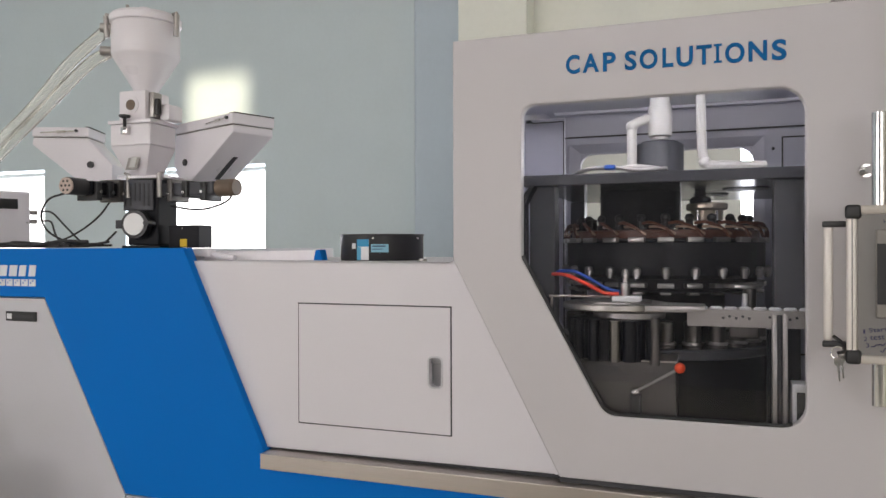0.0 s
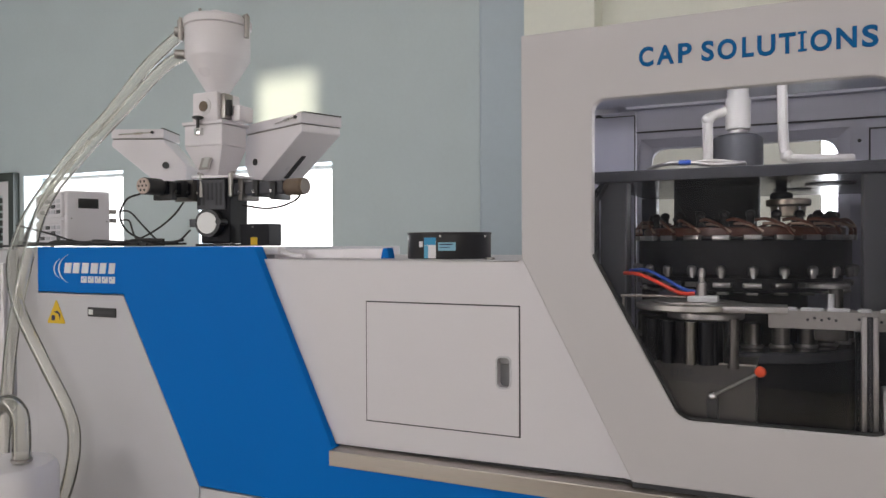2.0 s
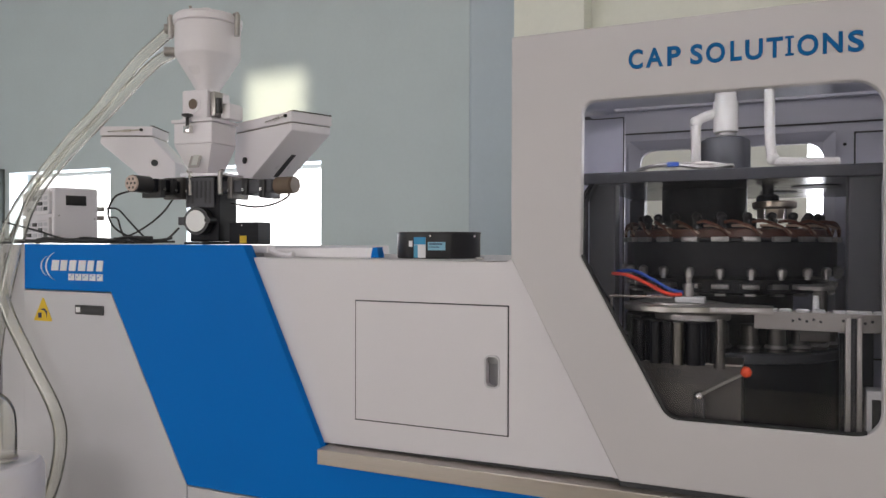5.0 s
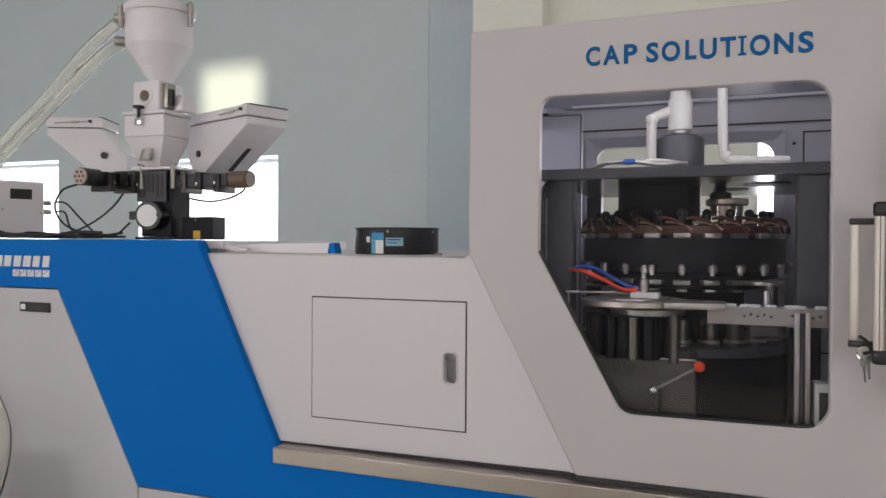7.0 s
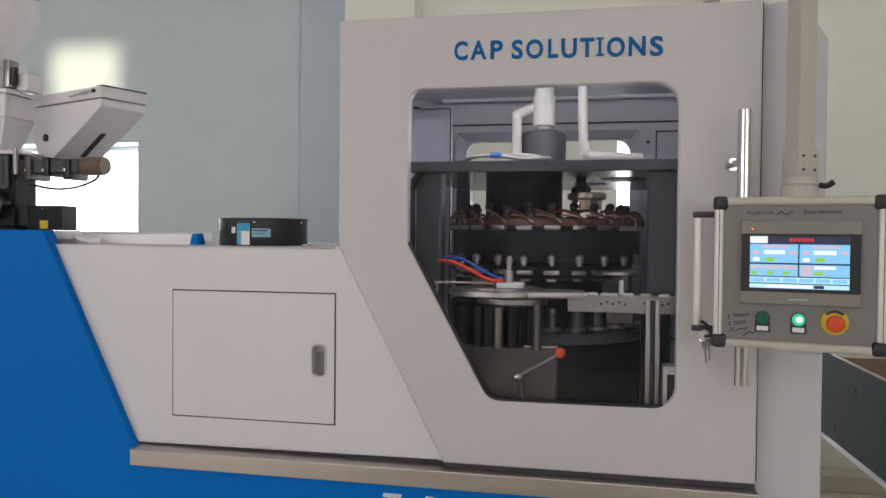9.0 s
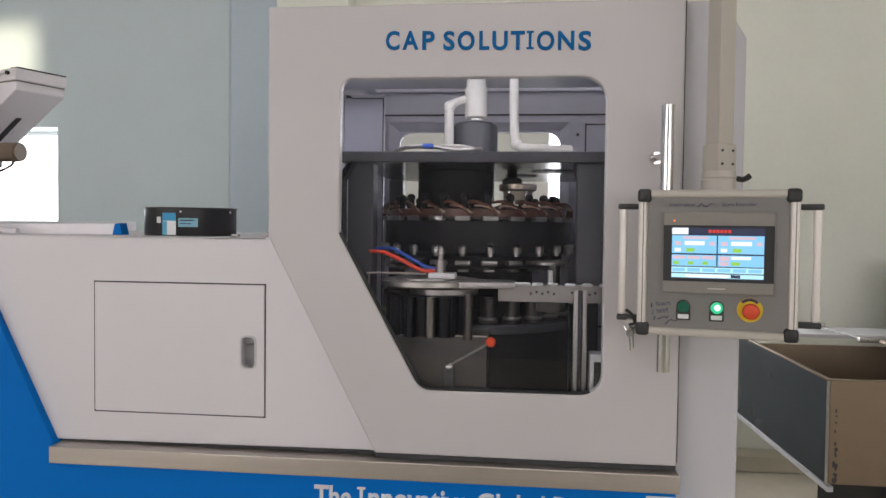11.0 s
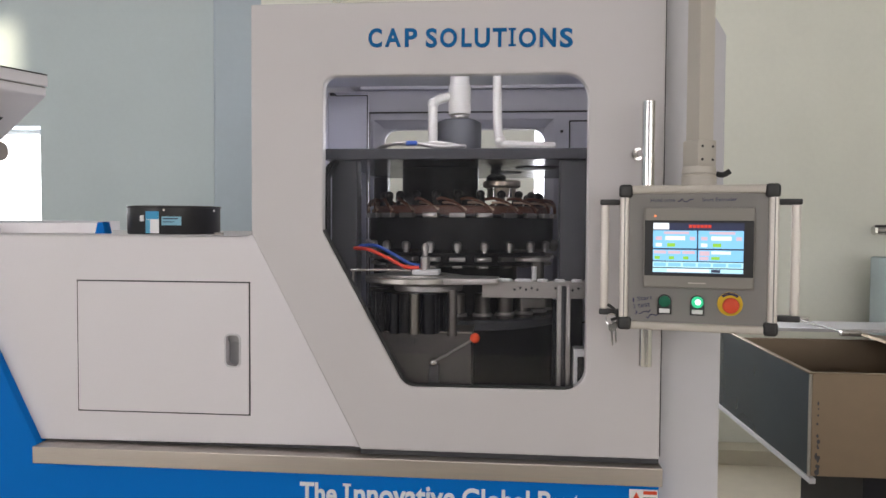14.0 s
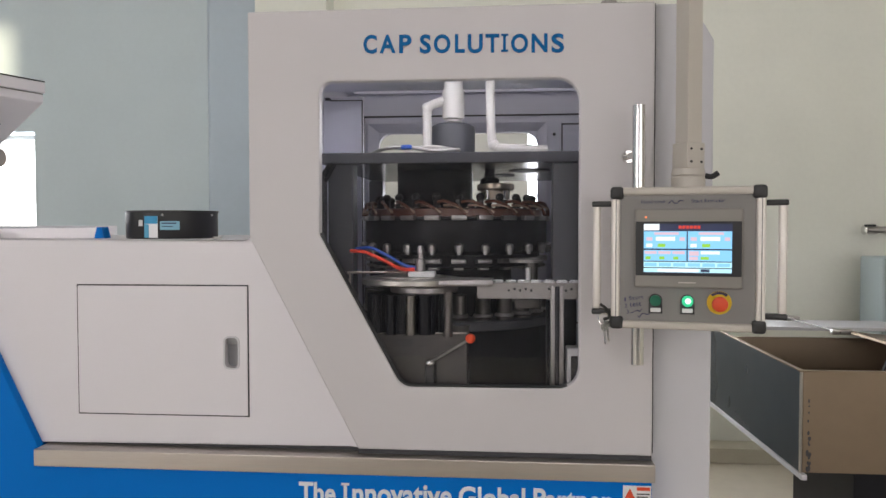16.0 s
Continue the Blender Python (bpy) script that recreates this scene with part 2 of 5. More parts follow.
def tube(bm, pts, r, n=6, seg=10, hollow=0.0):
    """A round hose along the points; hollow: its wall's thickness."""
    path = smooth_path(pts, n)
    for radius in ([r, r - hollow] if hollow else [r]):
        rings, side = [], None
        for i, q in enumerate(path):
            way = (path[min(i + 1, len(path) - 1)] - path[max(i - 1, 0)]).normalized()
            side = (side - way * side.dot(way)).normalized() if side else way.orthogonal().normalized()
            up = way.cross(side)
            rings.append([bm.verts.new(q + radius * (side * math.cos(2 * math.pi * k / seg) + up * math.sin(2 * math.pi * k / seg))) for k in range(seg)])
        for a, b in zip(rings, rings[1:]):
            for k in range(seg):
                f = (a[k], a[(k + 1) % seg], b[(k + 1) % seg], b[k])
                bm.faces.new(f if radius == r else f[::-1])
        if not hollow:
            bm.faces.new(rings[0][::-1])
            bm.faces.new(rings[-1])
    return bm


def to_mesh(name, bm, material, keep_normals=False):
    if not keep_normals:
        bmesh.ops.recalc_face_normals(bm, faces=bm.faces[:])
    me = bpy.data.meshes.new(name)
    bm.to_mesh(me)
    bm.free()
    for f in me.polygons:
        f.use_smooth = True
    me.set_sharp_from_angle(angle=radians(35))
    for f in me.polygons:
        if max(abs(c) for c in f.normal) > 0.9999 and (f.loop_total == 3 or f.area > 0.005):
            f.use_smooth = False
    me.materials.append(material)
    return me


def thing(name, at, label, category, group="", kind="", turn=0):
    ob = new(name)
    ob.empty_display_size = 0.1
    ob.matrix_world = pose(*at, 0, 0, turn)
    BASE[ob.name] = Vector(at)
    return tagged(ob, label, category, group, kind)


def part(name, bm, material, parent, label="", local=False, keep_normals=False):
    """One mesh under a thing or a part; built in world metres unless local."""
    base = BASE[parent.name]
    if not local:
        bmesh.ops.translate(bm, vec=-base, verts=bm.verts[:])
    ob = new(name, to_mesh(name, bm, material, keep_normals))
    ob.parent = parent
    BASE[ob.name] = base
    return tagged(ob, label)


def solo(name, bm, material, label, category, group="", kind="", at=(0, 0, 0), keep_normals=False):
    bmesh.ops.translate(bm, vec=-Vector(at), verts=bm.verts[:])
    ob = new(name, to_mesh(name, bm, material, keep_normals))
    ob.location = at
    BASE[ob.name] = Vector(at)
    return tagged(ob, label, category, group, kind)


def repeat(name, mesh, parent, m, label=""):
    ob = new(name, mesh)
    ob.parent = parent
    ob.matrix_basis = m
    return tagged(ob, label)


def lettering(name, text, width, height, at, material, parent, bold=0.0, turn=0.0, local=False, spread=1.0):
    """Flat raised letters, facing -y, of a given width and height; at: lower left."""
    cu = bpy.data.curves.new(name, "FONT")
    cu.body, cu.extrude, cu.offset, cu.resolution_u = text, 0.004, bold, 4
    cu.space_character = spread
    tmp = bpy.data.objects.new(name, cu)
    scene.collection.objects.link(tmp)
    dg = bpy.context.evaluated_depsgraph_get()
    me = bpy.data.meshes.new_from_object(tmp.evaluated_get(dg))
    bpy.data.objects.remove(tmp)
    co = [v.co for v in me.vertices]
    x0, x1 = min(c.x for c in co), max(c.x for c in co)
    y1 = max(c.y for c in co)
    for v in me.vertices:
        v.co = Vector(((v.co.x - x0) / (x1 - x0) * width, -v.co.z * 0.3 - 0.0012, v.co.y / y1 * height))
    me.materials.clear()
    me.materials.append(material)
    ob = new(name, me)
    ob.parent = parent
    ob.matrix_basis = Matrix.Translation(Vector(at) - (Vector() if local else BASE[parent.name])) @ pose(0, 0, 0, 0, 0, turn)
    return ob


# ---- room ----
X0, X1, Y0, Y1, H = ROOM
solo("floor", box(B(), X0 - 0.3, X1 + 0.3, Y0 - 0.3, Y1 + 0.3, -0.2, 0), M_FLOOR, "smooth grey epoxy workshop floor", "floor", kind="structure")
solo("ceiling", box(B(), X0 - 0.3, X1 + 0.3, Y0 - 0.3, Y1 + 0.3, H, H + 0.2), M_CEIL, "plain white workshop ceiling", "ceiling", kind="structure")


def rect(x0, x1, z0, z1):
    return [(x0, z0), (x1, z0), (x1, z1), (x0, z1)]


PIER = (-1.08, -0.58)
solo("wall_back_blue", prism(B(), rect(X0, PIER[0] + 0.1, 0, H), Y1, Y1 + 0.3, [rect(*w) for w in BACK_WINDOWS[:2]]), M_WALL,
     "pale blue painted plaster wall with two window openings", "wall", kind="structure")
solo("wall_back_white", prism(B(), rect(PIER[0] + 0.1, X1, 0, H), Y1, Y1 + 0.3, [rect(*BACK_WINDOWS[2])]), M_WALLR,
     "off-white painted plaster wall with a window opening", "wall", kind="structure")
solo("pier", box(B(), *PIER, Y1 - 0.22, Y1 + 0.001, 0, H, 0.008), M_WALLR, "off-white plastered wall pier", "pier", kind="structure")
# raised strip whose colour carries the bluish shade on the wall
solo("pilaster", box(B(), -1.49, PIER[0] - 0.001, Y1 - 0.05, Y1 + 0.001, 0, H, 0.03, 4), M_WALLB, "shallow strip coloured for the blue shade beside the pier", "pilaster", kind="structure")
# unseen opening, sized and placed to throw the sun patch on the back wall
CLER = (-2.30, -1.69, 3.62, 4.32)
solo("wall_front", prism(B(), rect(X0, X1, 0, H), Y0 - 0.3, Y0, [rect(*CLER)] + [rect(*w[:4]) for w in UNSEEN_WINDOWS]), M_WALLF, "unseen dark grey wall with added window openings", "wall", kind="structure")
solo("wall_left", box(B(), X0 - 0.3, X0, Y0 - 0.3, Y1 + 0.3, 0, H), M_WALL, "plain pale blue wall", "wall", kind="structure")
solo("wall_right", box(B(), X1, X1 + 0.3, Y0 - 0.3, Y1 + 0.3, 0, H), M_WALLR, "plain off-white wall", "wall", kind="structure")
solo("baseboard", box(B(), PIER[1], X1, Y1 - 0.19, Y1 - 0.001, 0, 0.10, 0.004), M_CREAM, "cream painted skirting at the foot of the wall", "baseboard", kind="structure")
# added windows behind the camera, each with a glowing pane outside
for k, (x0, x1, z0, z1, power) in enumerate(UNSEEN_WINDOWS):
    w = thing("window_%d" % (k + 4), ((x0 + x1) / 2, Y0 - 0.15, z0), "unseen window added in the front wall for light", "window", kind="structure")
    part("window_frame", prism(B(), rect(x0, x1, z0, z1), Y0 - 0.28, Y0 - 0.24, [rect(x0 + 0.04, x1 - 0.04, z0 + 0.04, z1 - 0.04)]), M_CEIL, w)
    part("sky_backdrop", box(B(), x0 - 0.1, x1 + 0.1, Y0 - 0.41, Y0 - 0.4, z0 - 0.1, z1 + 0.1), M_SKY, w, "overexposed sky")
for k, (x0, x1, z0, z1) in enumerate(BACK_WINDOWS):
    w = thing("window_%d" % (k + 1), ((x0 + x1) / 2, Y1 + 0.15, z0), "bright overexposed window in a deep plaster reveal", "window", kind="structure")
    part("window_frame", prism(B(), rect(x0, x1, z0, z1), Y1 + 0.24, Y1 + 0.28, [rect(x0 + 0.03, x1 - 0.03, z0 + 0.03, z1 - 0.03)]), M_CEIL, w)
    part("sky_backdrop", box(B(), x0 - 0.2, x1 + 0.2, Y1 + 0.5, Y1 + 0.51, z0 - 0.2, z1 + 0.2), M_SKY, w, "overexposed sky")


# ---- the moulding machine ----
MACHINE = thing("moulding_machine", (-0.4, 0.5, 0), "long white and blue cap moulding machine with a windowed turret cabinet", "machine")
BACK = 1.12
CAB = [(0, 2.1), (0.98, 2.1), (0.98, 1.026), (0.27, 1.026), (0, 1.548)]
WINDOW = fillet([(0.179, 1.927), (0.807, 1.927), (0.807, 1.184), (0.378, 1.182), (0.177, 1.553)], [0.03, 0.055, 0.05, 0.045, 0.02])


def softened(bm, offset=0.004):
    """Rounds the sheet's outer corners a little."""
    es = [e for e in bm.edges if len(e.link_faces) == 2 and e.calc_face_angle(0) > 1.0]
    bmesh.ops.bevel(bm, geom=es, offset=offset, segments=2, affect="EDGES", profile=0.5)
    return bm


front = part("cabinet_front", softened(prism(B(), CAB, 0.0, 0.03, [WINDOW])), M_CAB, MACHINE, "white coated front with a cut-out window")
glass = part("window_pane", prism(B(), [(0.15, 1.95), (0.84, 1.95), (0.84, 1.16), (0.37, 1.16), (0.15, 1.56)], 0.032, 0.037), M_GLASS, MACHINE, "clear glass pane")
glass.visible_shadow = False
for ch, xa, xb in (("C", 0.2885, 0.3213), ("A", 0.3282, 0.3667), ("P", 0.3757, 0.4055), ("S", 0.4258, 0.4527), ("O", 0.4594, 0.4996), ("L", 0.5103, 0.5342),
                   ("U", 0.5409, 0.5767), ("T", 0.5833, 0.6163), ("O", 0.6439, 0.6845), ("N", 0.6924, 0.7301), ("S", 0.7392, 0.7690)):
    over = 0.0007 if ch in "CSOU" else 0.0
    lettering("letter", ch, xb - xa, 0.0425 + over, (xa, 0.0, 1.9945 - 0.016 * (xa - 0.29) - over), M_TEXT, front, bold=0.028)
serif_i = box(box(B(), 0.6253, 0.6318, -0.0024, -0.001, 1.9893, 2.0318), 0.6203, 0.6374, -0.0026, -0.001, 1.9893, 1.9943)
part("letter", box(serif_i, 0.6203, 0.6374, -0.0026, -0.001, 2.0268, 2.0318), M_TEXT, front)
# the roof's hole is out of sight, made to let ceiling light in
part("cabinet_roof", prism(B(), rect(0.0, 0.981, 0.031, BACK), 2.085, 2.098, [rect(0.05, 0.93, 0.12, 1.06)], axis="z"), M_LAV, MACHINE, "roof frame with an unseen opening added for light")
part("cabinet_side", box(B(), -0.0, 0.02, 0.031, BACK, 1.1, 2.084), M_LAV, MACHINE)
part("cabinet_side", box(B(), 0.96, 0.979, 0.031, BACK, 0.95, 2.084), M_LAV, MACHINE)
REAR = fillet([(0.136, 1.935), (0.752, 1.935), (0.752, 1.59), (0.136, 1.59)], 0.05)
rear = part("rear_door", prism(B(), rect(0.021, 0.959, 1.0, 2.097), BACK - 0.03, BACK, [REAR]), M_LAV, MACHINE, "lavender grey rear door with a rounded opening")
rim = B()
for (ua, va), (ub, vb), (uc, vc), (ud, vd) in (((0.098, 1.970), (0.786, 1.970), (0.750, 1.938), (0.138, 1.938)), ((0.098, 1.970), (0.138, 1.938), (0.138, 1.20), (0.098, 1.20)), ((0.786, 1.970), (0.750, 1.938), (0.750, 1.20), (0.786, 1.20))):
    ring4 = [(u, BACK - (0.052 if (u in (0.098, 0.786)) else 0.031), v) for u, v in ((ua, va), (ub, vb), (uc, vc), (ud, vd))]
    rim.faces.new([rim.verts.new(q) for q in ring4])
    rim.faces.new([rim.verts.new((q[0], BACK - 0.0305, q[2])) for q in ring4])
part("door_rim", rim, M_LAV, rear, "bevelled rim of the rear opening")
part("joint", prism(B(), rect(0.075, 0.955, 1.1, 2.003), BACK - 0.034, BACK - 0.0302, [rect(0.081, 0.949, 1.106, 1.997)]), M_SEAM, rear, "dark joint round the rear door")
part("joint", prism(B(), rect(0.842, 0.94, 1.2, 1.966), BACK - 0.0345, BACK - 0.0303, [rect(0.847, 0.935, 1.205, 1.961)]), M_SEAM, rear, "dark joint round the hinge plate")
part("screw", cyl(B(), (0.815, BACK - 0.033, 1.925), (0.815, BACK - 0.030, 1.925), 0.006, seg=10), M_SEAM, rear)
part("roof_beam", box(B(), 0.021, 0.959, 0.34, 0.545, 2.000, 2.084, 0.004), M_LAV, MACHINE)
jamb = part("inner_jamb", box(B(), 0.021, 0.154, 0.68, 0.70, 1.2, 2.008, 0.002), M_LAV, MACHINE, "folded lavender inner jamb")
part("jamb_edge", box(B(), 0.150, 0.1535, 0.6775, 0.6798, 1.2, 1.997), M_SEAM, jamb, "dark folded edge")
part("jamb_edge", box(B(), 0.045, 0.150, 0.6775, 0.6798, 1.994, 1.997), M_SEAM, jamb, "dark folded edge")
part("jamb_notch", prism(B(), [(0.026, 2.006), (0.040, 2.006), (0.050, 1.996), (0.026, 1.996)], 0.6775, 0.6798), M_SEAM, jamb)
# black edging along the lower part of the cut-out
EDGE = [p for p in WINDOW if p[1] < 1.575 and p[0] < 0.79]
EDGE.sort(key=lambda p: p[0] - p[1])
EDGE2 = [(u + (0.0035 if v > 1.2 else 0.001), v + (0.001 if v > 1.2 else 0.0030)) for u, v in EDGE]
part("window_edging", prism(B(), EDGE + EDGE2[::-1], 0.005, 0.030), M_PLAST, MACHINE, "black rubber edging")
# body post to the right of the cabinet's front
part("end_post", softened(prism(B(), [(0.984, 0.02), (1.128, 0.02), (1.128, 2.02), (1.105, 2.06), (1.05, 2.108), (0.984, 2.108)], 0.05, 0.16)), M_GREYW, MACHINE, "grey-white end post")
part("end_panel", box(B(), 0.99, 1.115, 0.161, BACK + 0.05, 0.02, 2.08), M_GREYW, MACHINE)
# panels of the extruder side
MIDTOP = 1.542
mid = part("middle_panel", softened(prism(B(), [(-0.842, MIDTOP), (-0.002, MIDTOP), (-0.002, 1.541), (0.266, 1.025), (-0.5705, 1.017)], 0.022, 0.05, [fillet(rect(-0.074, -0.036, 1.217, 1.297), 0.012)])), M_WHITE, MACHINE)
part("seam_bevel", prism(B(), [(-0.012, 1.544), (0.002, 1.546), (0.272, 1.028), (0.256, 1.028)], 0.012, 0.021), M_WHITE, MACHINE)
part("middle_top", box(B(), -0.88, -0.001, 0.051, 0.95, 1.50, MIDTOP, 0.004), M_WHITE, MACHINE)
door = part("access_door", softened(prism(B(), fillet(rect(-0.459, -0.0145, 1.0975, 1.4245), 0.003),
            0.0185, 0.0215, [fillet(rect(-0.074, -0.036, 1.217, 1.297), 0.012)]), 0.0008), M_WHITE, MACHINE, "flat white access door")
part("joint", prism(B(), rect(-0.4625, -0.011, 1.094, 1.428), 0.0212, 0.0219, [rect(-0.459, -0.0145, 1.0975, 1.4245)]), M_SEAM, MACHINE, "dark joint round the access door")
latch = B()
prism(latch, rect(-0.085, -0.025, 1.20, 1.31), 0.0505, 0.054)
box(latch, -0.074, -0.036, 0.036, 0.0505, 1.275, 1.297, 0.003)
part("latch_recess", latch, mat("latch_grey", (0.33, 0.33, 0.34), 0.4), door, "dark grey recessed finger latch")
part("latch_lip", softened(prism(B(), fillet(rect(-0.076, -0.034, 1.215, 1.299), 0.014), 0.0155, 0.0184, [fillet(rect(-0.0715, -0.0385, 1.2195, 1.2945), 0.011)]), 0.0006), M_GREYW, door)
# blue wrap panel and white lower panels
BLUE = [(-1.787, 1.58), (-0.833, 1.58), (-0.553, 0.998), (0.98, 0.998), (0.98, 0.838), (-1.050, 0.838), (-1.372, 1.424), (-1.787, 1.424)]
blue = part("blue_panel", softened(prism(B(), BLUE, -0.002, 0.04), 0.003), M_BLUE, MACHINE, "bright blue coated wrap panel")
part("extruder_top", box(B(), -1.787, -0.86, 0.041, 0.95, 1.45, 1.577), M_GREYW, MACHINE)
white = part("lower_panel", softened(prism(B(), [(-1.789, 1.420), (-1.3745, 1.420), (-1.0525, 0.834), (-1.0525, 0.1), (-1.789, 0.1)], 0.0, 0.04), 0.002), M_GREYW, MACHINE)
part("plinth_panel", softened(prism(B(), [(-1.049, 0.834), (0.98, 0.834), (0.98, 0.1), (-1.049, 0.1)], 0.0, 0.04), 0.002), M_GREYW, MACHINE)
part("end_panel", box(B(), -1.91, -1.793, 0.004, 0.04, 0.1, 1.578, 0.002), M_GREYW, MACHINE)
part("body", box(B(), -1.94, 0.955, 0.045, 1.0, 0.1, 1.08), M_GREYW, MACHINE)
part("body", box(B(), -1.94, -0.9, 0.045, 0.95, 1.085, 1.44), M_GREYW, MACHINE)
part("foot_rail", box(B(), -1.9, 1.1, 0.08, 1.0, 0.0, 0.099), M_BLACK, MACHINE)
strip = part("steel_strip", box(B(), -0.552, 0.982, -0.032, -0.0025, 0.972, 1.0145, 0.002), M_STEEL, MACHINE, "brushed stainless steel rubbing strip")
part("strip_top", box(B(), -0.552, 0.982, -0.0022, 0.04, 1.002, 1.014), M_STEEL, strip)
part("joint", box(B(), -0.56, 0.27, 0.03, 0.045, 1.0143, 1.026), M_SEAM, MACHINE, "dark gap over the strip")
part("joint", box(B(), 0.2705, 0.979, 0.004, 0.0295, 1.0143, 1.0255), M_SEAM, MACHINE, "dark gap over the strip")
for word, xa, xb in (("The", 0.1216, 0.2135), ("nnovative", 0.2560, 0.5023), ("Global", 0.5186, 0.6797), ("Partner", 0.6996, 0.8860)):
    lettering("lettering", word, xb - xa, 0.050, (xa, -0.002, 0.892), M_TEXTW, blue, bold=0.024)
serif_i = box(box(B(), 0.2345, 0.2425, -0.0046, -0.003, 0.892, 0.942), 0.2285, 0.2485, -0.0048, -0.003, 0.892, 0.898)
part("lettering", box(serif_i, 0.2285, 0.2485, -0.0048, -0.003, 0.936, 0.942), M_TEXTW, blue)
# badge, label strip and stickers
badge = B()
for cx, cz, r, a0, a1, th in ((-1.585, 1.505, 0.094, 118, 240, 0.006), (-1.632, 1.505, 0.070, 122, 236, 0.004)):
    steps = [a0 + (a1 - a0) * n / 16 for n in range(17)]
    outer = [(cx + r * math.cos(radians(a)), cz + 0.58 * r * math.sin(radians(a))) for a in steps]
    inner = [(cx + (r - th * math.sin(math.pi * n / 16) - 0.0006) * math.cos(radians(a)), cz + 0.58 * (r - 0.001) * math.sin(radians(a))) for n, a in enumerate(steps)]
    prism(badge, outer + inner[::-1], -0.004, -0.0022)
part("badge_arcs", badge, M_TEXTW, blue, "white crescent mark")
for k, w in enumerate((0.036, 0.033, 0.034, 0.036, 0.031, 0.030)):
    x = -1.650 + 0.0425 * k
    part("badge_bar", softened(prism(B(), [(x, 1.4905), (x + w - 0.002, 1.4905), (x + w + 0.004, 1.526), (x + 0.006, 1.526)], -0.004, -0.0022), 0.0005), M_TEXTW, blue)
for k in range(5):
    x = -1.566 + 0.033 * k
    part("badge_bar", prism(B(), rect(x, x + 0.027, 1.459, 1.481), -0.004, -0.0022, [rect(x + 0.004, x + 0.010, 1.467, 1.472), rect(x + 0.013, x + 0.019, 1.474, 1.479)]), M_TEXTW, blue)
tag = part("serial_plate", softened(prism(B(), fillet(rect(-1.535, -1.404, 1.346, 1.377), 0.003), -0.004, -0.0005), 0.0008), M_PLAST, white, "black plastic rating plate")
part("plate_bar", box(B(), -1.529, -1.509, -0.0055, -0.0042, 1.353, 1.370), M_CAP, tag)
part("plate_bar", box(B(), -1.501, -1.414, -0.0052, -0.0042, 1.357, 1.366), M_SEAM, tag)
warn = part("warning_sticker", prism(B(), fillet([(-1.739, 1.316), (-1.646, 1.316), (-1.692, 1.400)], 0.004), -0.0022, -0.0005), M_YEL, white, "yellow triangular hot-surface warning sticker")
burn_mark = B()
prism(burn_mark, fillet(rect(-1.715, -1.698, 1.326, 1.344), 0.003), -0.0032, -0.0024)
prism(burn_mark, [(-1.705, 1.356), (-1.685, 1.360), (-1.670, 1.349), (-1.673, 1.329), (-1.678, 1.346), (-1.688, 1.352)], -0.0032, -0.0024)
part("sticker_mark", burn_mark, M_INK, warn)
caution = part("caution_label", prism(B(), rect(0.912, 0.978, 0.888, 0.955), -0.0038, -0.0022), M_CAP, blue, "white caution label with a red triangle")
part("label_triangle", prism(B(), [(0.916, 0.925), (0.940, 0.925), (0.928, 0.949)], -0.0048, -0.004), M_RED, caution)
part("label_bar", box(B(), 0.944, 0.975, -0.0048, -0.004, 0.944, 0.952), M_RED, caution)
for k in range(4):
    part("label_bar", box(B(), 0.944, 0.974 - 0.004 * (k % 2), -0.0046, -0.004, 0.934 - 0.007 * k, 0.937 - 0.007 * k), M_SEAM, caution)
part("label_bar", box(B(), 0.944, 0.975, -0.0048, -0.004, 0.892, 0.900), M_RED, caution)
bar = part("grab_bar", cyl(B(), (0.929, -0.085, 1.262), (0.929, -0.085, 1.845), 0.0145), M_CHROME, MACHINE, "polished steel door bar")
for z in (1.737, 1.40):
    b = cyl(B(), (0.929, -0.085, z), (0.917, -0.002, z), 0.008, seg=14)
    cyl(b, (0.9185, -0.012, z), (0.917, -0.0005, z), 0.014, seg=18)
    part("standoff", b, M_CHROME, bar)
part("joint", box(B(), 0.9802, 0.9838, 0.012, 0.05, 1.03, 2.098), M_SEAM, MACHINE, "dark gap beside the cabinet front")
part("roof_fitting", box(B(), 0.86, 0.93, 0.1, 0.2, 2.106, 2.13, 0.004), M_BLACK, MACHINE)
part("roof_fitting", cyl(B(), (0.90, 0.2, 2.105), (0.90, 0.2, 2.16), 0.02), M_STEELD, MACHINE)

# ---- press frame inside the cabinet ----
PRESS = thing("press_frame", (0.48, 0.5, 1.09), "dark grey steel four-post press frame", "machine frame")
part("top_plate", box(B(), 0.145, 0.835, 0.13, 0.93, 1.738, 1.766, 0.003), M_PLATE, PRESS)
for x0, x1, y0, y1 in ((0.165, 0.232, 0.14, 0.2), (0.752, 0.818, 0.14, 0.2), (0.14, 0.19, 0.86, 0.92), (0.83, 0.88, 0.86, 0.92)):
    part("post", box(B(), x0, x1, y0, y1, 1.432 if (x0, y0) == (0.752, 0.14) else 1.1005, 1.737, 0.004), M_FRAME, PRESS)
part("base_plate", box(B(), 0.021, 0.958, 0.06, 1.05, 1.081, 1.10), M_FRAME, PRESS)
drive = part("drive_coupling", lathe(B(), (0.476, 0.41, 1.7665), [(0.078, 0), (0.078, 0.008), (0.065, 0.009), (0.065, 0.096), (0.061, 0.102), (0.05, 0.103), (0.05, 0.108)]), M_FRAME, PRESS, "black drive coupling")
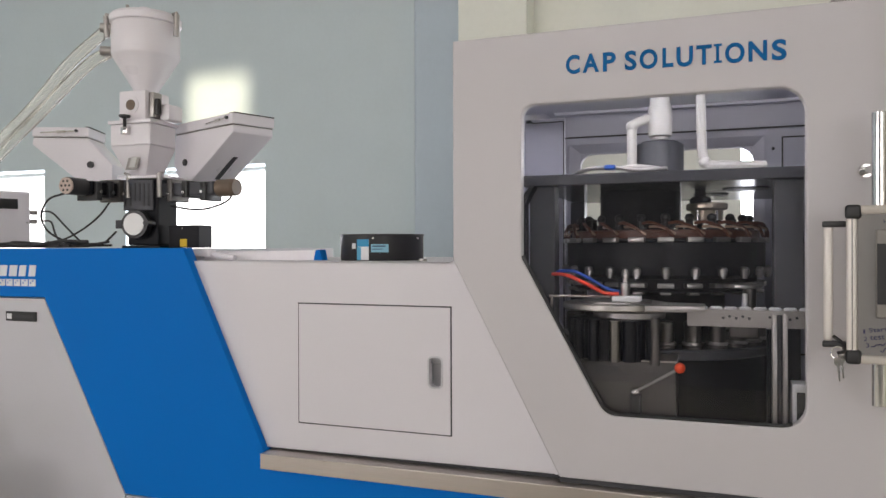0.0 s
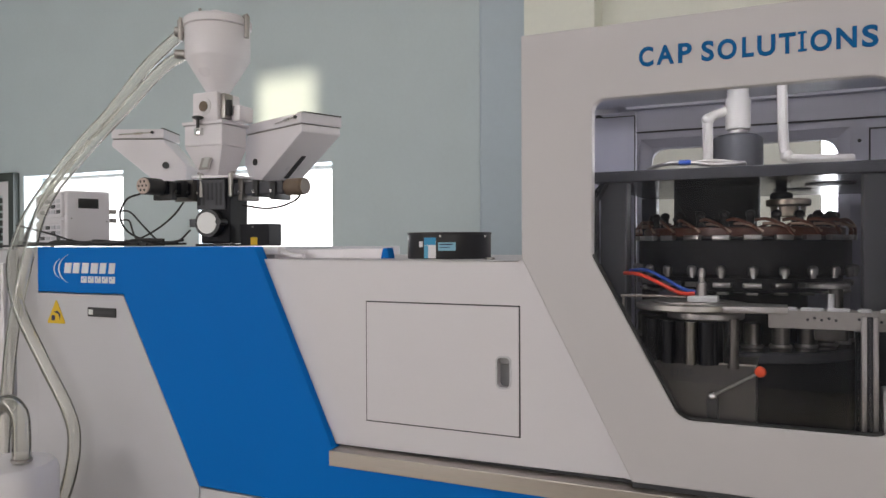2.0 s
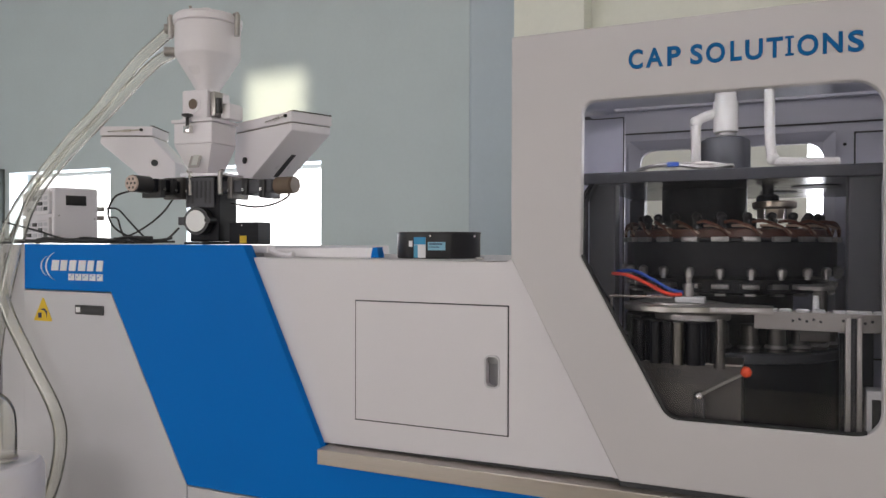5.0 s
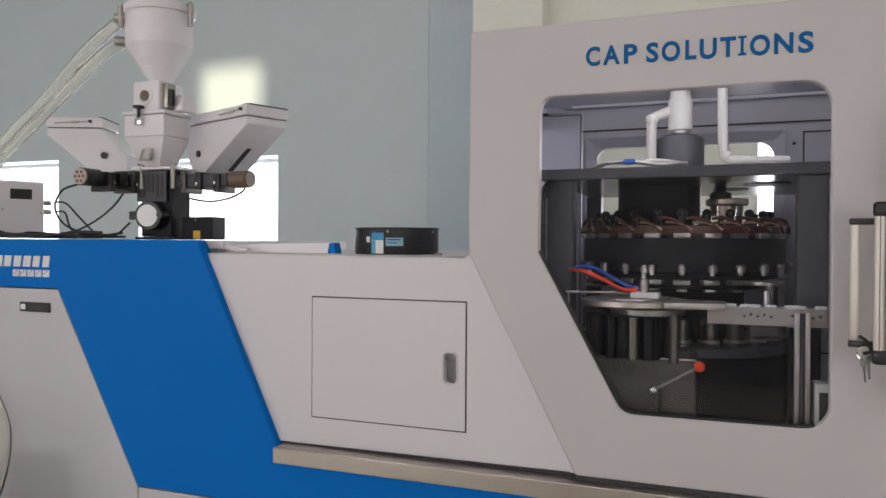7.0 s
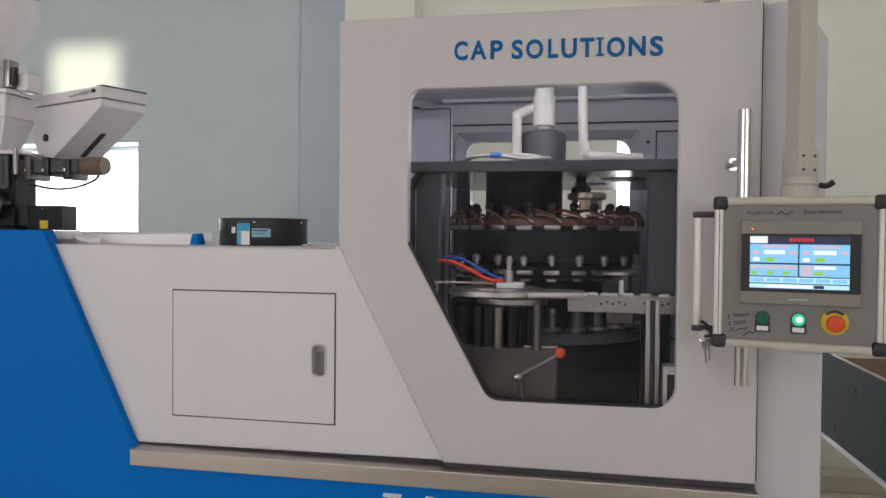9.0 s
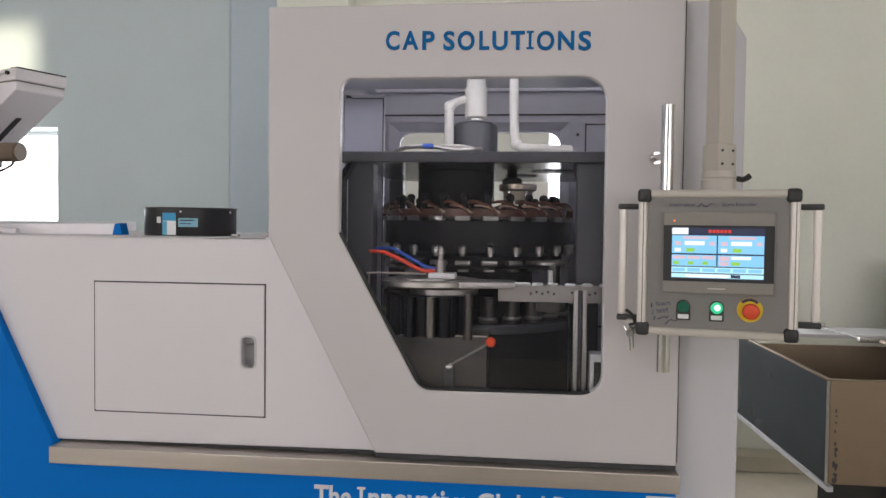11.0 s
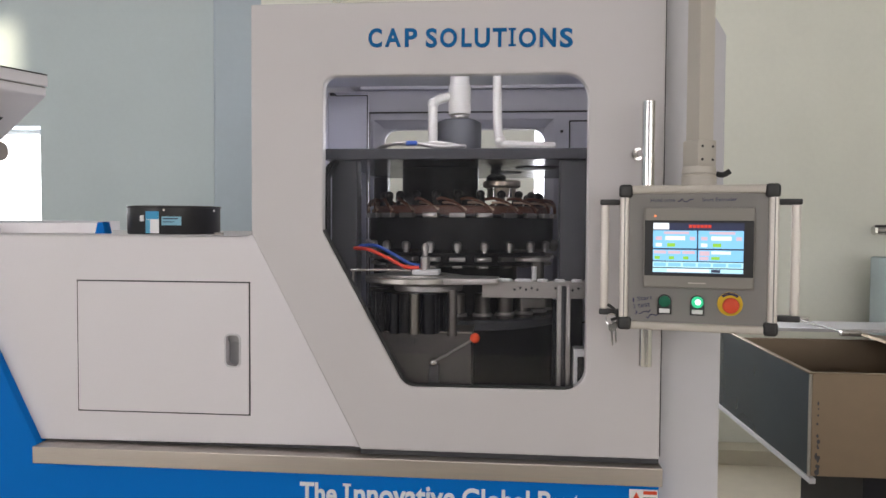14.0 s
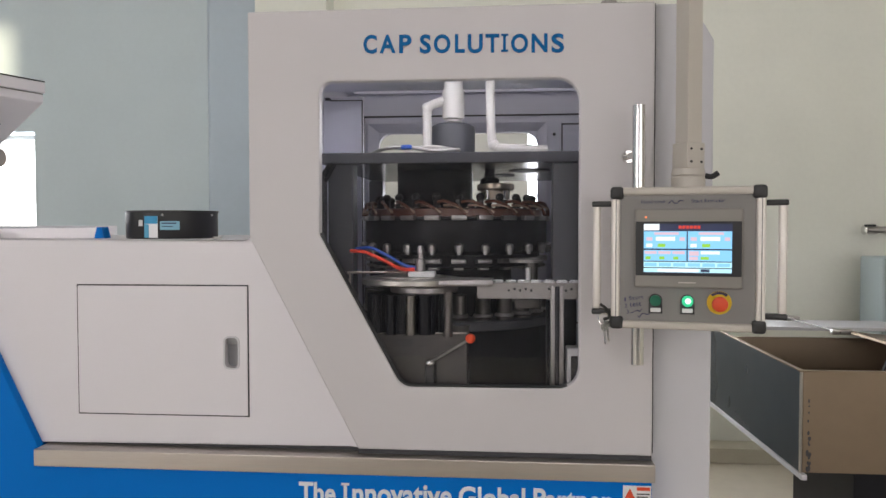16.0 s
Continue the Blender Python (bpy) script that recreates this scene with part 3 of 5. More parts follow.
for k in range(8):
    a = radians(45 * k + 12)
    part("bolt", cyl(B(), (0.476 + 0.092 * math.cos(a), 0.41 + 0.092 * math.sin(a), 1.7665), (0.476 + 0.092 * math.cos(a), 0.41 + 0.092 * math.sin(a), 1.781), 0.006, seg=6), M_STEELD, PRESS)
part("head_block", lathe(B(), (0.417, 0.47, 1.60), [(0.072, 0), (0.084, 0.022), (0.112, 0.048), (0.114, 0.052), (0.114, 0.137)]), M_BLACK, PRESS, "black cylindrical press head")
M_BRONZE = mat("bronze", (0.58, 0.50, 0.40), 0.35, 1.0, grain=0.08, blotch=0.15)
part("plate_hole", cyl(B(), (0.70, 0.42, 1.7355), (0.70, 0.42, 1.7378), 0.06, seg=36), M_BLACK, PRESS)
part("plate_hole", cyl(B(), (0.61, 0.62, 1.7355), (0.61, 0.62, 1.7378), 0.05, seg=36), M_BLACK, PRESS)
flange = part("flange", lathe(B(), (0.60, 0.5, 1.688), [(0.042, -0.032), (0.045, -0.006), (0.054, -0.004), (0.057, 0.0), (0.057, 0.013), (0.052, 0.016)]), M_BRONZE, PRESS, "bronze bearing flange")
for k in range(5):
    a = radians(72 * k + 20)
    part("stud", cyl(B(), (0.60 + 0.04 * math.cos(a), 0.5 + 0.04 * math.sin(a), 1.655), (0.60 + 0.04 * math.cos(a), 0.5 + 0.04 * math.sin(a), 1.69), 0.006, seg=10), M_CHROME, flange)
part("plunger", lathe(cyl(B(), (0.583, 0.48, 1.72), (0.583, 0.48, 1.7375), 0.015, seg=16), (0.583, 0.48, 1.690), [(0.022, 0), (0.029, 0.006), (0.029, 0.026), (0.022, 0.032)], 28), M_BLACK, PRESS)
arm = [(0.178, 1.735), (0.150, 1.70), (0.150, 1.50), (0.178, 1.44), (0.19, 1.44), (0.165, 1.51), (0.165, 1.69), (0.19, 1.735)]
part("guard_hoop", prism(B(), arm, 0.09, 0.13), M_BLACK, PRESS)

UNION = thing("rotary_union", (0.478, 0.40, 1.767), "white foam-lagged cooling pipes on a rotary union", "pipework")
u = lathe(B(), (0.478, 0.40, 1.886), [(0.024, 0), (0.032, 0.004), (0.0325, 0.085), (0.028, 0.092), (0.028, 0.18)], 28)
part("sleeve", u, M_PIPE, UNION, "white lagged sleeve")
part("spindle", cyl(B(), (0.478, 0.40, 1.83), (0.478, 0.40, 1.888), 0.011), M_CHROME, UNION, "steel spindle")
part("collar", cyl(B(), (0.478, 0.40, 1.879), (0.478, 0.40, 1.886), 0.026), M_STEELD, UNION)
part("pipe", tube(B(), [(0.405, 0.36, 1.768), (0.405, 0.36, 1.85), (0.405, 0.36, 1.905), (0.413, 0.365, 1.923), (0.44, 0.39, 1.938), (0.47, 0.415, 1.955)], 0.0135), M_PIPE, UNION)
part("pipe", tube(B(), [(0.586, 0.36, 2.06), (0.588, 0.36, 1.90), (0.592, 0.36, 1.825), (0.603, 0.36, 1.803), (0.63, 0.36, 1.798), (0.75, 0.40, 1.797)], 0.013), M_PIPE, UNION)
for p in ((0.405, 0.36, 1.915), (0.597, 0.36, 1.808)):
    part("elbow", ball(B(), p, 0.0165), M_PIPE, UNION)
# unseen lamp, added to brighten the pipes and the upper inside of the cabinet
ADDED_LAMP = thing("added_cabinet_light", (0.49, 0.07, 2.05), "unseen white lamp tube added behind the cabinet header", "lamp")
part("tube", cyl(B(), (0.12, 0.075, 2.035), (0.86, 0.075, 2.035), 0.012, seg=16), glow("added_lamp_tube", (0.97, 0.97, 1.0), 16.0), ADDED_LAMP, "glowing tube added to light the inside of the cabinet")
part("holder", box(B(), 0.10, 0.88, 0.045, 0.10, 2.05, 2.0845, 0.003), M_LAV, ADDED_LAMP)
AIR = thing("air_hoses", (0.3, 0.25, 1.767), "coiled grey and white air hoses on the top plate", "hose")
for k in range(4):
    part("hose", tube(B(), [(0.24 + 0.01 * k, 0.3, 1.772), (0.29, 0.26 + 0.02 * k, 1.788 + 0.003 * k), (0.36, 0.25 + 0.01 * k, 1.792), (0.43, 0.27, 1.783 + 0.004 * k), (0.50, 0.3 + 0.01 * k, 1.79)], 0.005, seg=8), M_PIPE if k % 2 else M_STEELD, AIR)
part("valve", box(B(), 0.352, 0.372, 0.24, 0.26, 1.767, 1.782, 0.002), M_PIPE, AIR)
part("fitting", box(B(), 0.345, 0.375, 0.235, 0.25, 1.785, 1.798, 0.003), M_BLUEH, AIR)

# ---- turret, which turns ----
TC = (0.478, 0.5)
M_KNOB = mat("dull_chrome", (0.36, 0.35, 0.335), 0.32, 1.0, grain=0.05, blotch=0.1)
M_KNOBD = mat("blackened_nut", (0.03, 0.03, 0.033), 0.3, 0.5, grain=0.1, blotch=0.1)
M_COPPER = mat("heat_tinted_tube", (0.42, 0.30, 0.23), 0.35, 0.7, grain=0.2, blotch=0.2)
TURRET = thing("rotary_turret", (TC[0], TC[1], 1.101), "black rotary moulding turret with steel tooling stations", "turret")
part("lower_drum", lathe(B(), (*TC, 1.102), [(0.2805, 0), (0.2848, 0.01), (0.2848, 0.17), (0.2805, 0.185)], 64), M_BLACK, TURRET, "black lower drum")
part("lower_plate", lathe(B(), (*TC, 1.289), [(0.2932, 0), (0.2975, 0.004), (0.2975, 0.022), (0.2932, 0.026)], 64), M_FRAME, TURRET)
part("core", lathe(B(), (*TC, 1.3155), [(0.1700, 0), (0.1700, 0.15)], 48), M_BLACK, TURRET)
part("upper_drum", lathe(B(), (*TC, 1.455), [(0.2295, 0), (0.2550, 0.006), (0.2550, 0.04), (0.2737, 0.05), (0.2762, 0.075), (0.2762, 0.135), (0.2720, 0.14)], 72), M_BLACK, TURRET, "black upper drum")
part("top_ring", lathe(B(), (*TC, 1.5955), [(0.2550, 0), (0.2550, 0.026), (0.2465, 0.030), (0.12, 0.032)], 64), M_FRAME, TURRET)
part("manifold_ring", lathe(B(), (*TC, 1.600), [(0.2552, 0), (0.262, 0.002), (0.262, 0.022), (0.2552, 0.025)], 72), M_BROWN, TURRET, "rust-brown hose manifold ring")


def spun(bm, z):
    bmesh.ops.translate(bm, vec=Vector((0, 0, -z)), verts=bm.verts[:])
    return bm


nut = to_mesh("nut", lathe(ball(cyl(B(), (0.236, 0, 0.03), (0.236, 0, 0.052), 0.0095, seg=12), (0.236, 0, 0.060), 0.0125, 1, 1, 0.9, 12, 8), (0.236, 0, 0.028), [(0.013, 0), (0.013, 0.008)], 6), M_KNOBD)
hose = to_mesh("hose", tube(B(), [(0.2507 * math.cos(radians(-13)), 0.2507 * math.sin(radians(-13)), 0.045), (0.2695 * math.cos(radians(-8)), 0.2695 * math.sin(radians(-8)), 0.047), (0.2813, 0, 0.031), (0.2831 * math.cos(radians(4)), 0.2831 * math.sin(radians(4)), 0.010)], 0.0042, 4, 8), M_BROWN)
hose2 = to_mesh("hose", tube(B(), [(0.2550 * math.cos(radians(-9)), 0.2550 * math.sin(radians(-9)), 0.036), (0.2788 * math.cos(radians(-2)), 0.2788 * math.sin(radians(-2)), 0.034), (0.2839 * math.cos(radians(5)), 0.2839 * math.sin(radians(5)), 0.016)], 0.0036, 4, 8), M_COPPER)
block = to_mesh("block", box(B(), 0.2703, 0.2873, -0.021, 0.021, -0.005, 0.008, 0.002), M_KNOB)
knob = to_mesh("knob", cyl(ball(cyl(B(), (0.2822, 0, -0.075), (0.2822, 0, -0.092), 0.0115, seg=14), (0.2822, 0, -0.078), 0.0125, 1, 1, 0.75, 12, 8), (0.2822, 0, -0.092), (0.2822, 0, -0.100), 0.007, seg=10), M_KNOB)
bracket = to_mesh("bracket", box(box(B(), 0.2507, 0.2791, -0.021, 0.021, -0.124, -0.112, 0.002), 0.2507, 0.2737, -0.013, 0.013, -0.142, -0.136, 0.001), M_KNOB)
pin = to_mesh("pin", lathe(B(), (0.2592, 0, -0.28), [(0.026, 0), (0.026, 0.006), (0.021, 0.012), (0.021, 0.066), (0.018, 0.07)], 18), M_TOOL)
ring = to_mesh("pin_ring", lathe(B(), (0.2592, 0, -0.272), [(0.0255, 0), (0.0275, 0.003), (0.0275, 0.006), (0.0255, 0.009)], 18), M_STEELD)
for k in range(24):
    m = pose(0, 0, 1.596 - 1.101, 0, 0, 15 * k)
    for name, me in (("nut", nut), ("hose", hose), ("hose", hose2), ("block", block), ("knob", knob), ("bracket", bracket), ("pin", pin), ("pin_ring", ring)):
        repeat(name, me, TURRET, m)

# ---- take-off unit in front of the turret ----
TAKE = thing("transfer_unit", (0.4, 0.13, 1.101), "stainless steel cap transfer wheel and guide plate", "machine part")
part("wheel_plate", lathe(B(), (0.385, 0.135, 1.425), [(0.125, 0), (0.128, 0.003), (0.128, 0.014), (0.124, 0.016)], 48), M_STEELD, TAKE)
part("guide_plate", softened(prism(B(), [(0.385, 0.02), (0.60, 0.065), (0.60, 0.15), (0.385, 0.2)], 1.4255, 1.4405, axis="z"), 0.001), M_STEELD, TAKE)
part("under_disc", lathe(B(), (0.42, 0.135, 1.404), [(0.085, 0), (0.088, 0.003), (0.088, 0.015), (0.083, 0.02)], 40), M_STEELD, TAKE)
part("cam_disc", lathe(B(), (0.385, 0.135, 1.4415), [(0.09, 0), (0.09, 0.004)], 40), M_STEELD, TAKE)
part("column", cyl(B(), (0.385, 0.12, 1.3065), (0.385, 0.12, 1.404), 0.085, seg=48), M_BLACK, TAKE)
for k in range(12):
    ca, sa = math.cos(radians(30 * k + 8)), math.sin(radians(30 * k + 8))
    part("pillar", cyl(B(), (0.385 + 0.098 * ca, 0.12 + 0.098 * sa, 1.3065), (0.385 + 0.098 * ca, 0.12 + 0.098 * sa, 1.404), 0.0125, seg=14), M_TOOL if k % 4 == 1 else M_BLACK, TAKE)
part("column", cyl(B(), (0.432, 0.035, 1.3065), (0.432, 0.035, 1.404), 0.017), M_BLACK, TAKE)
part("column", cyl(B(), (0.486, 0.08, 1.295), (0.486, 0.08, 1.41), 0.0125), M_TOOL, TAKE)
part("block", box(B(), 0.385, 0.452, 0.075, 0.13, 1.446, 1.459, 0.002), M_CAP, TAKE, "white plastic block")
noz = lathe(B(), (0.415, 0.10, 1.459), [(0.012, 0), (0.012, 0.03), (0.007, 0.034), (0.007, 0.045), (0.009, 0.047), (0.009, 0.058), (0.005, 0.066)], 16)
part("nozzle", noz, M_STEELD, TAKE, "steel quick coupling")
part("guard_rod", tube(B(), [(0.236, 0.075, 1.41), (0.237, 0.075, 1.452), (0.242, 0.075, 1.457), (0.38, 0.09, 1.457)], 0.003, 3, 6), M_STEEL, TAKE)
part("air_hose", tube(B(), [(0.228, 0.13, 1.510), (0.27, 0.10, 1.508), (0.32, 0.09, 1.488), (0.365, 0.09, 1.466), (0.40, 0.095, 1.464)], 0.0047, 6, 8), M_REDH, TAKE, "red air hose")
part("air_hose", tube(B(), [(0.235, 0.16, 1.515), (0.28, 0.14, 1.517), (0.33, 0.12, 1.496), (0.375, 0.11, 1.473), (0.42, 0.11, 1.466)], 0.0044, 6, 8), M_BLUEH, TAKE, "blue air hose")
RAIL = thing("discharge_rail", (0.75, 0.11, 1.101), "stainless steel cap discharge rail with drilled holes", "rail")
rail = part("rail_side", box(B(), 0.560, 0.957, 0.085, 0.090, 1.392, 1.432, 0.001), M_STEELD, RAIL)
part("rail_side", box(B(), 0.60, 0.957, 0.136, 0.141, 1.392, 1.432, 0.001), M_STEELD, RAIL)
part("rail_support", box(B(), 0.735, 0.75, 0.105, 0.135, 1.101, 1.385), M_BLACK, RAIL)
for k in range(10):
    x = 0.64 + 0.014 * k + (0.03 if k > 4 else 0)
    part("hole", cyl(B(), (x, 0.083, 1.413 + 0.004 * (k % 2)), (x, 0.0849, 1.413 + 0.004 * (k % 2)), 0.0032, seg=10), M_SEAM, rail)
# white cylinder put in for the bright background between the turret's posts
part("bright_spot_post", cyl(B(), (0.690, 0.16, 1.40), (0.690, 0.16, 1.466), 0.0065, seg=12), M_CAP, RAIL, "white post standing for a bright spot behind the turret")
part("clamp", box(B(), 0.655, 0.72, 0.155, 0.2, 1.36, 1.389, 0.003), M_DULL, RAIL)
CUP = thing("ejector_column", (0.69, 0.19, 1.3892), "dull steel ejector column with a round cap plate", "machine part")
part("pillar", cyl(B(), (0.700, 0.190, 1.3892), (0.700, 0.190, 1.477), 0.016, seg=20), M_TOOL, CUP)
part("cap_plate", lathe(B(), (0.687, 0.205, 1.4775), [(0.043, 0), (0.045, 0.002), (0.045, 0.008), (0.042, 0.010)], 36), M_STEELD, CUP)
STEELBOX = thing("steel_guard_box", (0.38, 0.12, 1.101), "brushed steel guard box with faint marker scribble", "guard")
gb = part("box_shell", box(B(), 0.20, 0.534, 0.085, 0.2, 1.102, 1.301, 0.003), M_DULL, STEELBOX)
part("box_lip", box(B(), 0.20, 0.536, 0.08, 0.205, 1.3015, 1.306, 0.001), M_STEEL, STEELBOX)
lettering("marker_word", "STOP", 0.055, 0.019, (0.345, 0.084, 1.268), M_SEAM, gb)
part("marker_line", tube(B(), [(0.403 + 0.004 * k, 0.0835, 1.268 + 0.002 * (k % 2)) for k in range(8)], 0.0008, 3, 5), M_SEAM, gb)
part("marker_line", tube(B(), [(0.48 + 0.004 * k, 0.0835, 1.27 + 0.005 * (k % 2)) for k in range(6)], 0.0008, 3, 5), M_SEAM, gb)
LEVER = thing("clamp_lever", (0.438, 0.05, 1.101), "black clamp lever with a red ball knob", "lever")
part("pillar", box(B(), 0.430, 0.456, 0.045, 0.075, 1.102, 1.231, 0.005), M_PLAST, LEVER)
part("joint", ball(B(), (0.443, 0.055, 1.232), 0.0125), M_CHROME, LEVER, "steel pivot")
part("rod", cyl(B(), (0.443, 0.05, 1.234), (0.540, 0.04, 1.293), 0.0037, seg=10), M_STEELD, LEVER)
part("knob", ball(B(), (0.545, 0.04, 1.297), 0.0125), M_RED, LEVER, "red ball knob")
PROF = thing("profile_post", (0.76, 0.08, 1.101), "slotted aluminium profile post", "post")
pf = B()
for x in (0.744, 0.766):
    box(pf, x, x + 0.010, 0.07, 0.10, 1.102, 1.424, 0.001)
part("profile", pf, M_STEELD, PROF)
part("slot", box(B(), 0.7545, 0.7655, 0.076, 0.098, 1.102, 1.423), M_SEAM, PROF, "dark slot")
METER = thing("small_meter", (0.81, 0.1, 1.101), "small white meter box with a dark display", "meter")
part("housing", box(B(), 0.785, 0.86, 0.08, 0.14, 1.14, 1.268, 0.004), M_CAP, METER)
part("display", box(B(), 0.795, 0.85, 0.077, 0.0795, 1.165, 1.25, 0.001), M_PLAST, METER)

CAPS = []
cap_mesh = to_mesh("cap", lathe(B(), (0, 0, 0), [(0.0125, 0), (0.0135, 0.002), (0.0135, 0.010), (0.0115, 0.012)], 20), M_CAP)
LOOP_N = 24
for k in range(LOOP_N):
    c = new("bottle_cap", cap_mesh)
    c.location = (0.6, 0.113, 1.428)
    CAPS.append(tagged(c, "small white plastic bottle cap riding the rail", "bottle cap", "caps on the rail"))
part("belt", box(B(), 0.585, 0.957, 0.0905, 0.1355, 1.408, 1.425), M_SEAM, RAIL)


# ---- operator panel on its boom ----
HMI = thing("operator_panel", (0.858, -0.168, 1.3565), "grey operator panel with a lit touch screen and push buttons", "control panel", turn=-12)
W, HH = 0.307, 0.300
hp = lambda name, bm, m, parent=None, label="": part(name, bm, m, parent or HMI, label, local=True)
hp("body", box(B(), 0.008, W - 0.008, 0.004, 0.085, 0.008, HH - 0.008, 0.003), M_ALU)
face = hp("front_plate", box(B(), 0.019, W - 0.019, 0.0, 0.0038, 0.017, HH - 0.017), M_HMI)
for x0, x1 in ((0.0, 0.0185), (W - 0.0185, W)):
    hp("side_profile", box(B(), x0, x1, -0.006, 0.09, 0.02, HH - 0.02, 0.006, 3), M_ALU)
    hp("profile_groove", box(B(), x0 + 0.0095, x0 + 0.0115, -0.0066, -0.0055, 0.022, HH - 0.022), M_HMI)
for z0, z1 in ((0.0, 0.0165), (HH - 0.0165, HH)):
    hp("rail_profile", box(B(), 0.02, W - 0.02, -0.005, 0.09, z0, z1, 0.005, 3), M_BOOM)
for x0 in (-0.002, W - 0.026):
    for z0 in (-0.002, HH - 0.026):
        c = B()
        box(c, x0, x0 + 0.028, -0.009, 0.092, z0, z0 + 0.028, 0.007, 3)
        hp("corner_cap", c, M_PLAST, None, "black plastic corner")
for side, x in ((-1, -0.033), (1, W + 0.035)):
    h = hp("handle_rod", box(B(), x - 0.0085, x + 0.0085, 0.02, 0.037, 0.036, HH - 0.036, 0.006, 3), M_ALU, None, "aluminium side handle")
    for z in (0.031, HH - 0.034):
        hp("handle_bracket", box(B(), min(x - 0.010, -0.0) if side < 0 else W + 0.0005, 0.0 - 0.0005 if side < 0 else x + 0.010, 0.017, 0.04, z - 0.006, z + 0.006, 0.003), M_PLAST, h)
bez = hp("touch_screen", box(B(), 0.0495, 0.263, -0.010, -0.0003, 0.089, 0.2545, 0.004, 3), M_BEZEL, None, "taupe framed touch screen")
hp("screen_frame", box(B(), 0.0515, 0.2605, -0.0112, -0.0102, 0.114, 0.2275), M_PLAST, bez)
scr = lambda name, x0, x1, z0, z1, m, d=0: hp(name, box(B(), x0, x1, -0.0121 - 0.0006 * d, -0.0114 - 0.0006 * d, z0, z1), m, bez)
G_CY = glow("screen_cyan", (0.25, 0.62, 0.95), 1.01)
G_WH = glow("screen_white", (0.85, 0.92, 1.0), 1.09)
G_PK = glow("screen_pink", (0.85, 0.6, 0.7), 0.86)
G_GR = glow("screen_green", (0.35, 0.75, 0.05), 0.86)
G_RD = glow("screen_red", (0.9, 0.05, 0.02), 0.70)
G_DK = glow("screen_dark", (0.02, 0.03, 0.10), 0.6)
G_LB = glow("screen_pale_blue", (0.5, 0.85, 1.0), 1.09)
SX, SZ, SW, SH = 0.0680, 0.1195, 0.1745, 0.1030
sc = lambda name, u0, u1, v0, v1, m, d=0: scr(name, SX + SW * u0, SX + SW * u1, SZ + SH * v0, SZ + SH * v1, m, d)
sc("display", 0, 1, 0, 1, G_DK)
sc("tile", 0.0, 0.18, 0.87, 1.0, G_WH, 1)
for k in range(6):
    sc("title_bar", 0.40 + 0.042 * k, 0.434 + 0.042 * k, 0.905, 0.965, G_RD, 1)
for u in (0.0, 0.505):
    sc("tile", u, u + 0.49, 0.50, 0.85, G_CY, 1)
    sc("field", u + 0.12, u + 0.40, 0.78, 0.83, G_PK, 2)
    sc("field", u + 0.14, u + 0.36, 0.66, 0.74, G_WH, 2)
    sc("field", u + 0.16, u + 0.25, 0.53, 0.60, G_GR, 2)
    sc("field", u + 0.26, u + 0.34, 0.53, 0.60, G_CY, 3)
    sc("field", u + 0.03, u + 0.10, 0.53, 0.60, G_WH, 2)
    sc("field", u + 0.03, u + 0.10, 0.66, 0.73, G_PK, 2)
    sc("field", u + 0.41, u + 0.47, 0.66, 0.73, G_PK, 2)
sc("tile", 0.0, 0.49, 0.25, 0.47, G_CY, 1)
sc("tile", 0.505, 0.995, 0.25, 0.47, G_CY, 1)
for k in range(3):
    sc("field", 0.01 + 0.16 * k, 0.15 + 0.16 * k, 0.39, 0.45, G_PK, 2)
    sc("field", 0.02 + 0.16 * k, 0.08 + 0.16 * k, 0.28, 0.34, G_GR, 2)
sc("field", 0.52, 0.63, 0.36, 0.45, G_PK, 2)
sc("field", 0.65, 0.86, 0.39, 0.45, G_WH, 2)
sc("field", 0.65, 0.74, 0.28, 0.34, G_GR, 2)
sc("field", 0.52, 0.62, 0.27, 0.34, G_PK, 2)
sc("tile", 0.0, 0.995, 0.12, 0.23, G_LB, 1)
for k in range(6):
    sc("button_field", 0.01 + 0.165 * k, 0.15 + 0.165 * k, 0.14, 0.21, G_CY, 2)
sc("tile", 0.0, 0.995, 0.02, 0.10, G_LB, 1)
sc("field", 0.16, 0.63, 0.03, 0.09, G_WH, 2)
sc("field", 0.65, 0.75, 0.03, 0.09, G_DK, 2)
hp("maker_bar", box(B(), 0.138, 0.172, -0.0106, -0.0101, 0.099, 0.1015), M_BOOM, bez)
hp("power_light", cyl(B(), (0.072, -0.0112, 0.2365), (0.072, -0.0101, 0.2365), 0.0022, seg=12), glow("power_led", (1, 0.25, 0.08), 1.5), bez)
for x, m, lab in ((0.0925, mat("green_button", (0.01, 0.13, 0.075), 0.3, coat=0.3), "unlit green push button"), (0.1565, glow("green_lamp", (0.02, 0.55, 0.25), 1.1), "lit green push button")):
    b = hp("push_button", cyl(B(), (x, -0.014, 0.0615), (x, -0.0005, 0.0615), 0.0115), m, None, lab)
    hp("button_ring", lathe(B(), (0, 0, 0), [(0.0118, 0), (0.0136, 0.001), (0.0136, 0.005), (0.0118, 0.006)]), M_PLAST, b).matrix_basis = pose(x, -0.0003, 0.0615, 90)
    plate = hp("legend_plate", box(B(), x - 0.014, x + 0.014, -0.003, -0.0002, 0.0335, 0.0555, 0.001), M_PLAST, b)
    hp("legend_label", box(B(), x - 0.0105, x + 0.0105, -0.0036, -0.0032, 0.0365, 0.0455), M_CAP, plate)
hp("lamp_core", cyl(B(), (0.1575, -0.0152, 0.062), (0.1575, -0.0142, 0.062), 0.006), glow("green_lamp_core", (0.75, 1.0, 0.85), 1.6))
